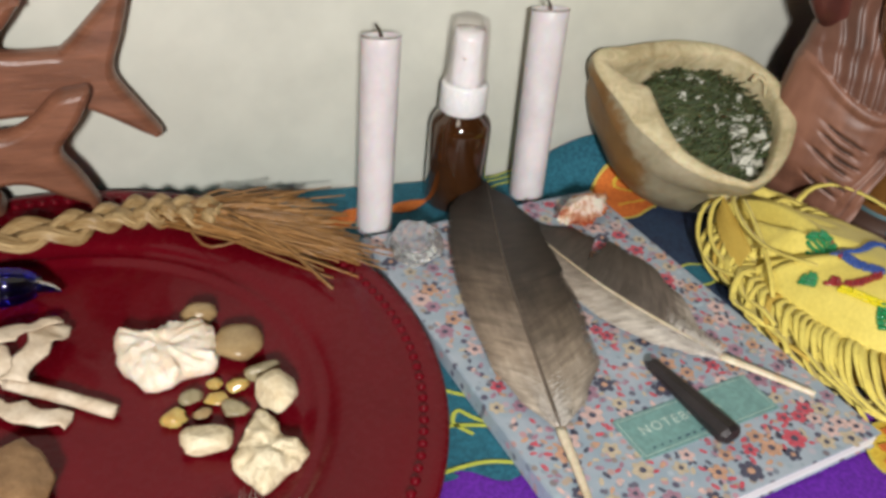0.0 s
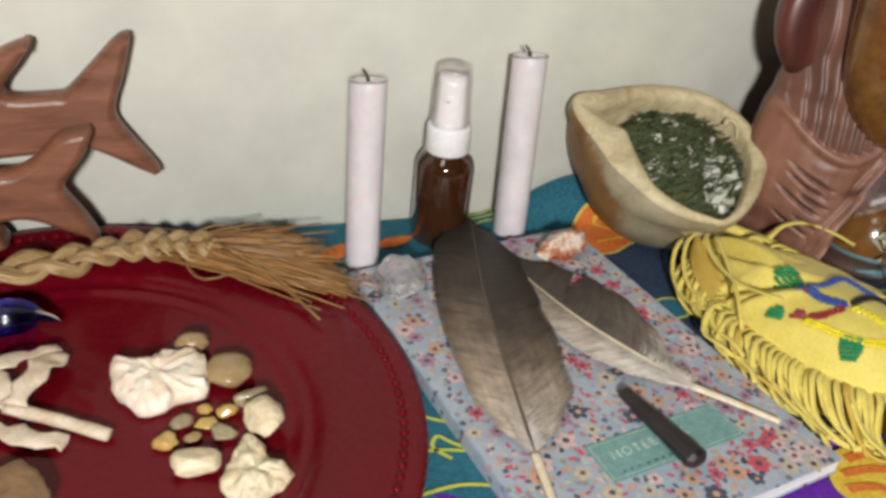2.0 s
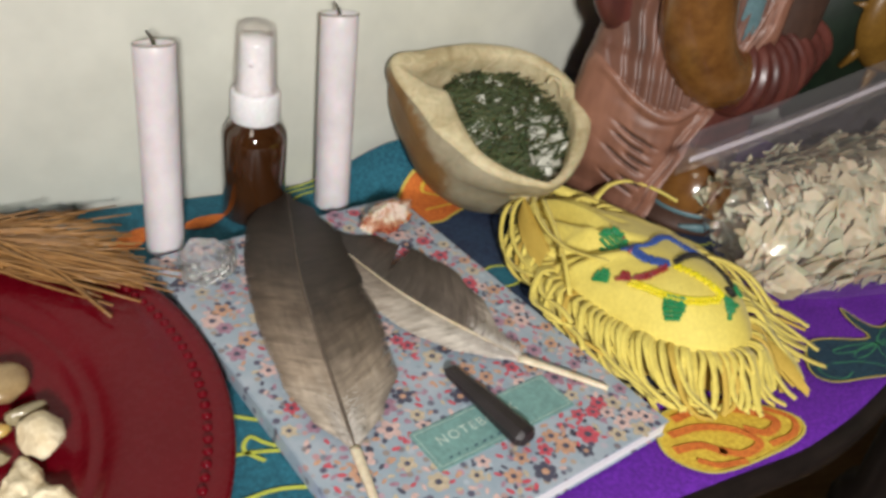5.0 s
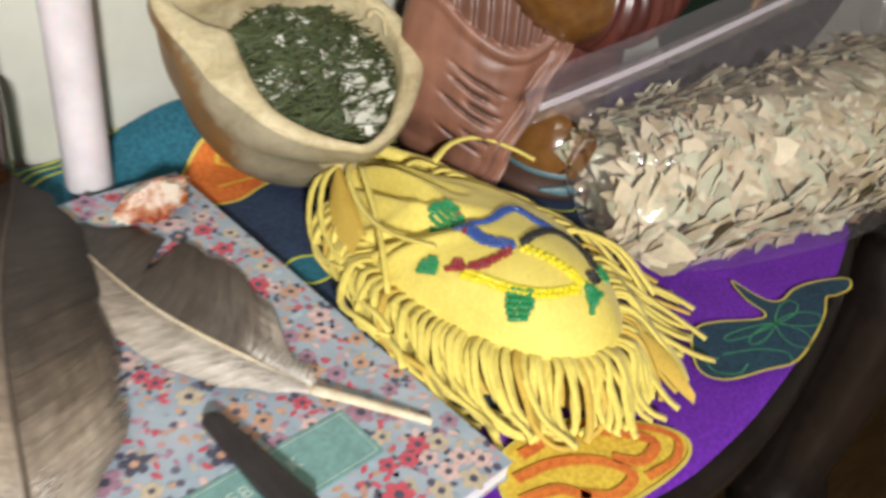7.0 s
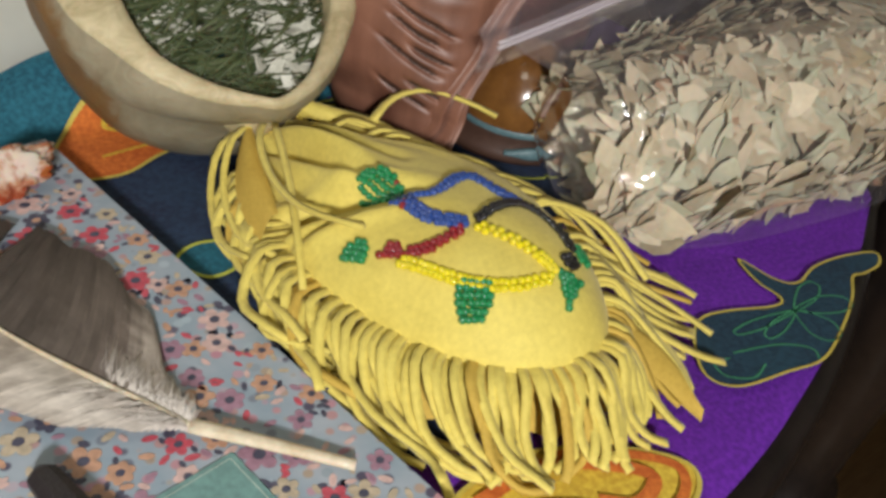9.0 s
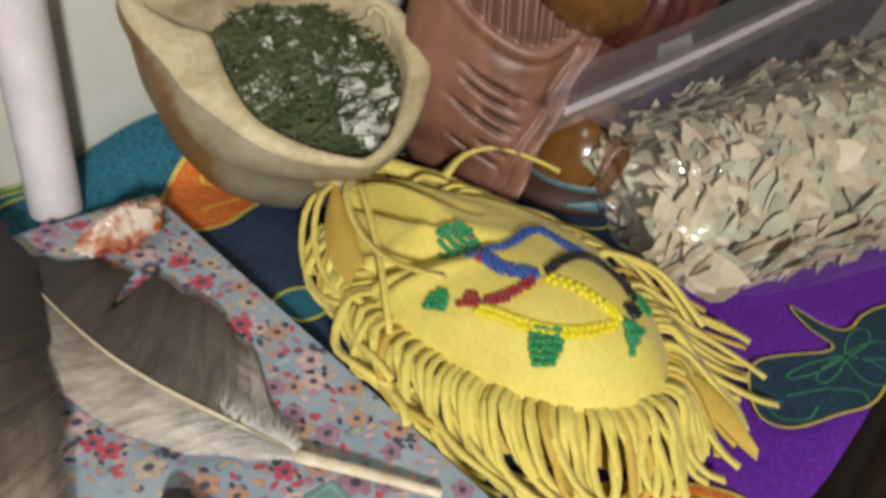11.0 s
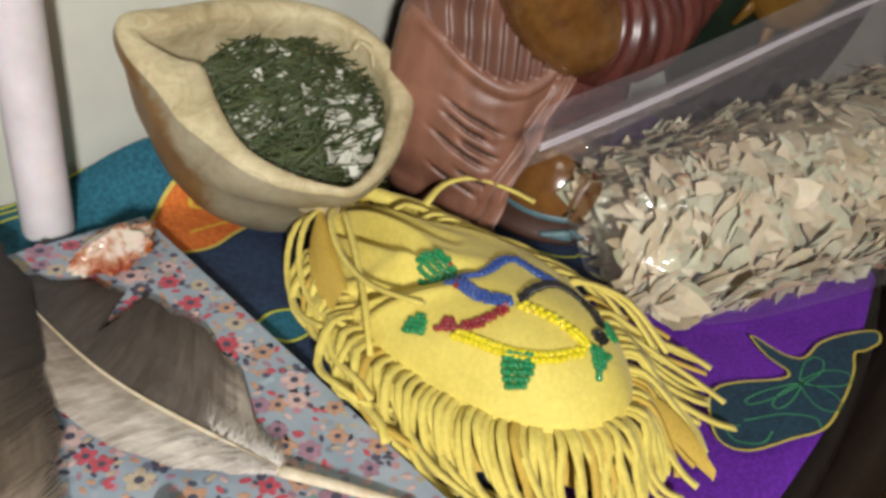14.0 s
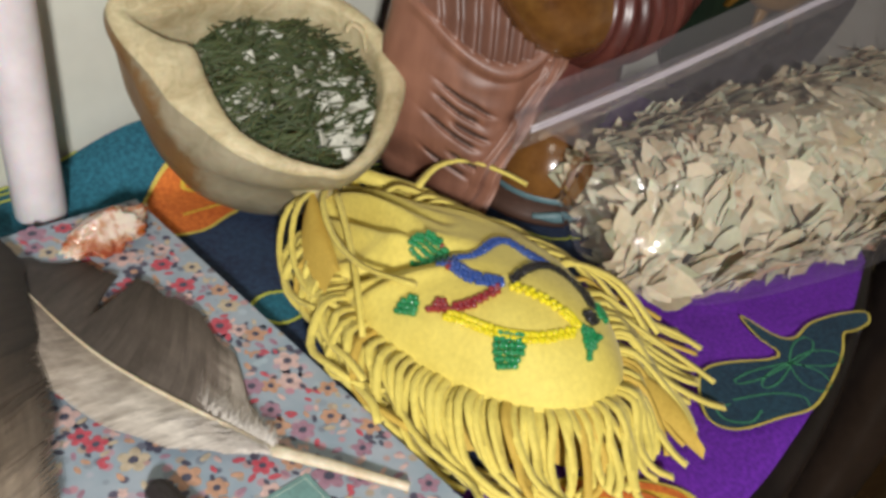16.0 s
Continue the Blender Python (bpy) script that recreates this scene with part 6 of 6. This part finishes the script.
# ---- carved statue, mask and chair post ----
def build_statue():
    """A carved figure kept as one plain form: draped skirt, corded edge, rounded arm, domed foot."""
    bm = bmesh.new()
    up = (0, 1, 0)

    def limb(pts, wide, thick, mat, n=26, segs=20, ridges=0, depth=0.0, u=up, by=(0, 0, 0)):
        line = smooth_path([Vector(p) + Vector(by) for p in pts], n)
        first = len(bm.verts)
        tube(line, table_of(wide) if isinstance(wide, list) else wide, table_of(thick) if isinstance(thick, list) else thick, segs, up=u, mat=mat, bm=bm)
        if ridges:
            bm.verts.ensure_lookup_table()
            for i in range(first, len(bm.verts)):
                v = bm.verts[i]
                k = (i - first) % segs
                j = (i - first) // segs
                c = line[min(j, n)]
                v.co += (v.co - c) * depth * math.sin(ridges * 2 * math.pi * (k / segs if depth > 0 else j / n))

    BACK = (0.0135, 0.0200, -0.0085)
    # drape: fluted bodice, curved hem, slanting gouges and a bundle of cords down its edge
    left = table_of([(0.0, 0.263), (0.018, 0.257), (0.039, 0.249), (0.068, 0.2515), (0.090, 0.254), (0.104, 0.258), (0.130, 0.265), (0.21, 0.284)])
    right = table_of([(0.0, 0.290), (0.020, 0.298), (0.053, 0.314), (0.077, 0.327), (0.100, 0.341), (0.130, 0.358), (0.21, 0.372)])

    def drape(x, z, s):
        """Depth of the carving at a place, and its stain, or the dark colour painted as shade in its cuts."""
        band = (right(z) - x) / 0.021
        hem = 0.073 + 26.0 * (x - 0.286) ** 2
        if band < 1.0:
            cord = math.sin(band * 3.5 * 2 * math.pi + 2.0 * noise.noise(Vector((z * 30, 0, 5))))
            # shade between the cords is coloured in with the browner material
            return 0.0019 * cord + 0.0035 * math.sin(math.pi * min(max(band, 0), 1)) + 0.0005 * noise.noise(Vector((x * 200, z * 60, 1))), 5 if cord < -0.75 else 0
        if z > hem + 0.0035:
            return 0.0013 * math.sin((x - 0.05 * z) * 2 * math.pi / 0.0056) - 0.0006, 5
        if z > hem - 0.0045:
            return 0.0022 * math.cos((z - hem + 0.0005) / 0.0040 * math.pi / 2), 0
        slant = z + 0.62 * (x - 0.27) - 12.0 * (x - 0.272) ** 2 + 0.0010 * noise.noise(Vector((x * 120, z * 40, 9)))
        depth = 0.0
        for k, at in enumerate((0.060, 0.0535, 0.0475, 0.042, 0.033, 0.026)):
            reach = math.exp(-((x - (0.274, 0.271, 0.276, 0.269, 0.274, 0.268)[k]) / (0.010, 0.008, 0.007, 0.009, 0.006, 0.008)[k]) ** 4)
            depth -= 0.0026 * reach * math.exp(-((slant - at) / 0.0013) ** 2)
        # the deepest part of each gouge takes the dark material as painted shade
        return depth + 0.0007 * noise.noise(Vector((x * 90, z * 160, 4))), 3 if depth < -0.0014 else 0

    rows, stain_shades = [], []
    across, high = 110, 250
    for j in range(high + 1):
        z = 0.0016 + 0.170 * j / high
        ring = []
        for k in range(across + 1):
            f = k / across
            x = left(z) + (right(z) - left(z)) * f
            d, stain_shade = drape(x, z, f)
            y = 0.002 - 0.030 * math.sin(math.pi * min(max(f, 0.0), 1.0)) ** 0.55 - 0.030 * f
            ring.append((x, y - d, z))
            if k < across:
                stain_shades.append(stain_shade)
        for k in range(1, 14):
            a = k / 14
            x = right(z) + (left(z) - right(z)) * a
            ring.append((x, -0.028 + 0.030 * a + 0.030 * math.sin(math.pi * a) ** 0.6, z))
            stain_shades.append(5)
        stain_shades.append(5)
        rows.append(ring)
    first = len(bm.faces)
    skin(rows, True, True, 5, bm)
    bm.faces.ensure_lookup_table()
    for k in range(len(stain_shades) - len(rows[0])):
        bm.faces[first + k].material_index = stain_shades[k]
    # dark knob above the skirt
    limb([(0.256, -0.012, 0.19), (0.247, -0.014, 0.160), (0.250, -0.018, 0.136), (0.259, -0.020, 0.122)], [(0, 0.012), (0.5, 0.014), (0.85, 0.010), (1, 0.003)], [(0, 0.012), (0.85, 0.010), (1, 0.003)], 1, 20, 18, 4, 0.05, by=BACK)
    # rounded polished arm with its elbow low
    limb([(0.288, -0.028, 0.215), (0.290, -0.032, 0.165), (0.296, -0.036, 0.122), (0.315, -0.038, 0.098), (0.345, -0.036, 0.096)], [(0, 0.020), (0.45, 0.0215), (0.75, 0.0215), (1, 0.019)], [(0, 0.020), (0.7, 0.021), (1, 0.018)], 2, 34, 26)
    limb([(0.318, -0.034, 0.215), (0.322, -0.036, 0.16), (0.330, -0.034, 0.12)], 0.012, 0.012, 4, 16, 14)
    limb([(0.345, -0.032, 0.215), (0.348, -0.034, 0.16), (0.350, -0.032, 0.115)], 0.013, 0.012, 0, 16, 14, 4, 0.06)
    limb([(0.376, -0.025, 0.215), (0.380, -0.026, 0.16), (0.384, -0.02, 0.10)], 0.020, 0.018, 3, 16, 18, 4, 0.05)
    # ridged sleeve
    limb([(0.324, -0.036, 0.096), (0.350, -0.036, 0.093), (0.380, -0.030, 0.096), (0.412, -0.020, 0.108)], [(0, 0.0205), (0.15, 0.0240), (0.6, 0.0245), (1, 0.018)], [(0, 0.020), (0.3, 0.023), (1, 0.018)], 1, 90, 24, 9, -0.060)
    # lower folds
    limb([(0.306, -0.010, 0.112), (0.312, -0.015, 0.074), (0.318, -0.018, 0.044), (0.316, -0.017, 0.026)], [(0, 0.013), (0.2, 0.017), (0.5, 0.020), (1, 0.014)], [(0, 0.014), (1, 0.014)], 1, 26, 40, 9, 0.045)
    limb([(0.336, -0.004, 0.110), (0.350, -0.020, 0.072), (0.356, -0.016, 0.040), (0.352, -0.01, 0.006)], [(0, 0.016), (0.2, 0.022), (0.6, 0.026), (1, 0.026)], [(0, 0.018), (1, 0.022)], 1, 26, 40, 9, 0.04)
    limb([(0.296, -0.010, 0.080), (0.293, -0.028, 0.040), (0.290, -0.026, 0.006)], [(0, 0.008), (0.25, 0.012), (1, 0.016)], [(0, 0.008), (0.25, 0.011), (1, 0.014)], 1, 20, 30, 7, 0.05)
    # domed foot with a worn green and blue band, on a round base
    lathe([(0.0275, 0.010), (0.0285, 0.016), (0.0270, 0.026), (0.0205, 0.038), (0.011, 0.044), (0.0, 0.046)], (0.331, -0.038, 0.0), 48, 2, bm)
    lathe([(0.0290, 0.011), (0.0300, 0.0125), (0.0290, 0.0140)], (0.331, -0.038, 0.0), 48, 4, bm)
    lathe([(0.0, 0.0016), (0.036, 0.0016), (0.038, 0.004), (0.037, 0.008), (0.030, 0.0115)], (0.331, -0.036, 0.0), 48, 3, bm)
    limb([(0.3035, -0.0615, 0.0075), (0.313, -0.0685, 0.0080), (0.324, -0.0725, 0.0078)], [(0, 0.001), (0.5, 0.003), (1, 0.0015)], 0.0018, 4, 12, 10)
    bmesh.ops.recalc_face_normals(bm, faces=bm.faces[:])
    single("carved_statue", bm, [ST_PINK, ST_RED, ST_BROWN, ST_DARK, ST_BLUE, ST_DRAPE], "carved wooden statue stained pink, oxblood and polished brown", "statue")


build_statue()


def build_mask():
    """A painted sun plaque, kept plain: an ochre oval before dark pointed rays."""
    bm = bmesh.new()
    c = Vector((0.612, 0.040, 0.099))
    segs = 96
    rings = []
    for r, y in ((0.0, -0.012), (0.028, -0.011), (0.040, -0.007), (0.044, 0.0), (0.044, 0.004)):
        rings.append([(c.x + r * 1.30 * math.cos(2 * math.pi * k / segs), c.y + y, c.z + r * 1.18 * math.sin(2 * math.pi * k / segs)) for k in range(segs)])
    skin(rings, True, False, 0, bm)
    for k in range(9):
        a = 2 * math.pi * k / 9 + 0.25
        o = Vector((math.cos(a), 0, math.sin(a) * 1.1))
        s = Vector((-o.z, 0, o.x))
        base = c + o * 0.042 + Vector((0, 0.004, 0))
        tip = c + o * 0.072 + Vector((0, 0.004, 0))
        vs = [base - s * 0.006, base + s * 0.006, tip]
        f = [bm.verts.new(v + Vector((0, -0.003, 0))) for v in vs]
        g = [bm.verts.new(v + Vector((0, 0.003, 0))) for v in vs]
        bm.faces.new(f).material_index = 0
        bm.faces.new(g[::-1]).material_index = 0
        for i in range(3):
            bm.faces.new((f[i], g[i], g[(i + 1) % 3], f[(i + 1) % 3])).material_index = 0
    disc = [[(c.x + r * math.cos(2 * math.pi * k / 48), c.y + y, c.z + r * 1.12 * math.sin(2 * math.pi * k / 48)) for k in range(48)] for r, y in ((0.125, 0.006), (0.125, 0.011))]
    skin(disc, True, True, 1, bm)
    bmesh.ops.recalc_face_normals(bm, faces=bm.faces[:])
    single("sun_plaque", bm, [MASKY, MASKG], "painted ochre and dark green sun plaque hung on the wall", "wall plaque")


build_mask()


def build_chair_post():
    x, y = 0.478, -0.142
    t = thing("chair", (x, y, -0.453), "black lacquered chair with turned posts beside the table", "chair")
    prof = [(0.0, 0.0), (0.026, 0.0), (0.030, 0.02), (0.024, 0.05), (0.022, 0.15), (0.024, 0.205), (0.031, 0.215), (0.033, 0.235), (0.029, 0.250), (0.0225, 0.257), (0.025, 0.32), (0.028, 0.40), (0.028, 0.44), (0.0, 0.445)]
    part("front_post", lathe(prof, (x + 0.02, y - 0.03, -0.453), 40), BLACKWOOD, t, "turned black post with a collar")
    part("seat_rail", tube([Vector((x + 0.02, y - 0.03, -0.045)), Vector((x + 0.25, y + 0.04, -0.045))], 0.022, 0.026, 16), BLACKWOOD, t)
    part("back_post", lathe(prof, (x + 0.25, y + 0.04, -0.453), 32), BLACKWOOD, t)


build_chair_post()
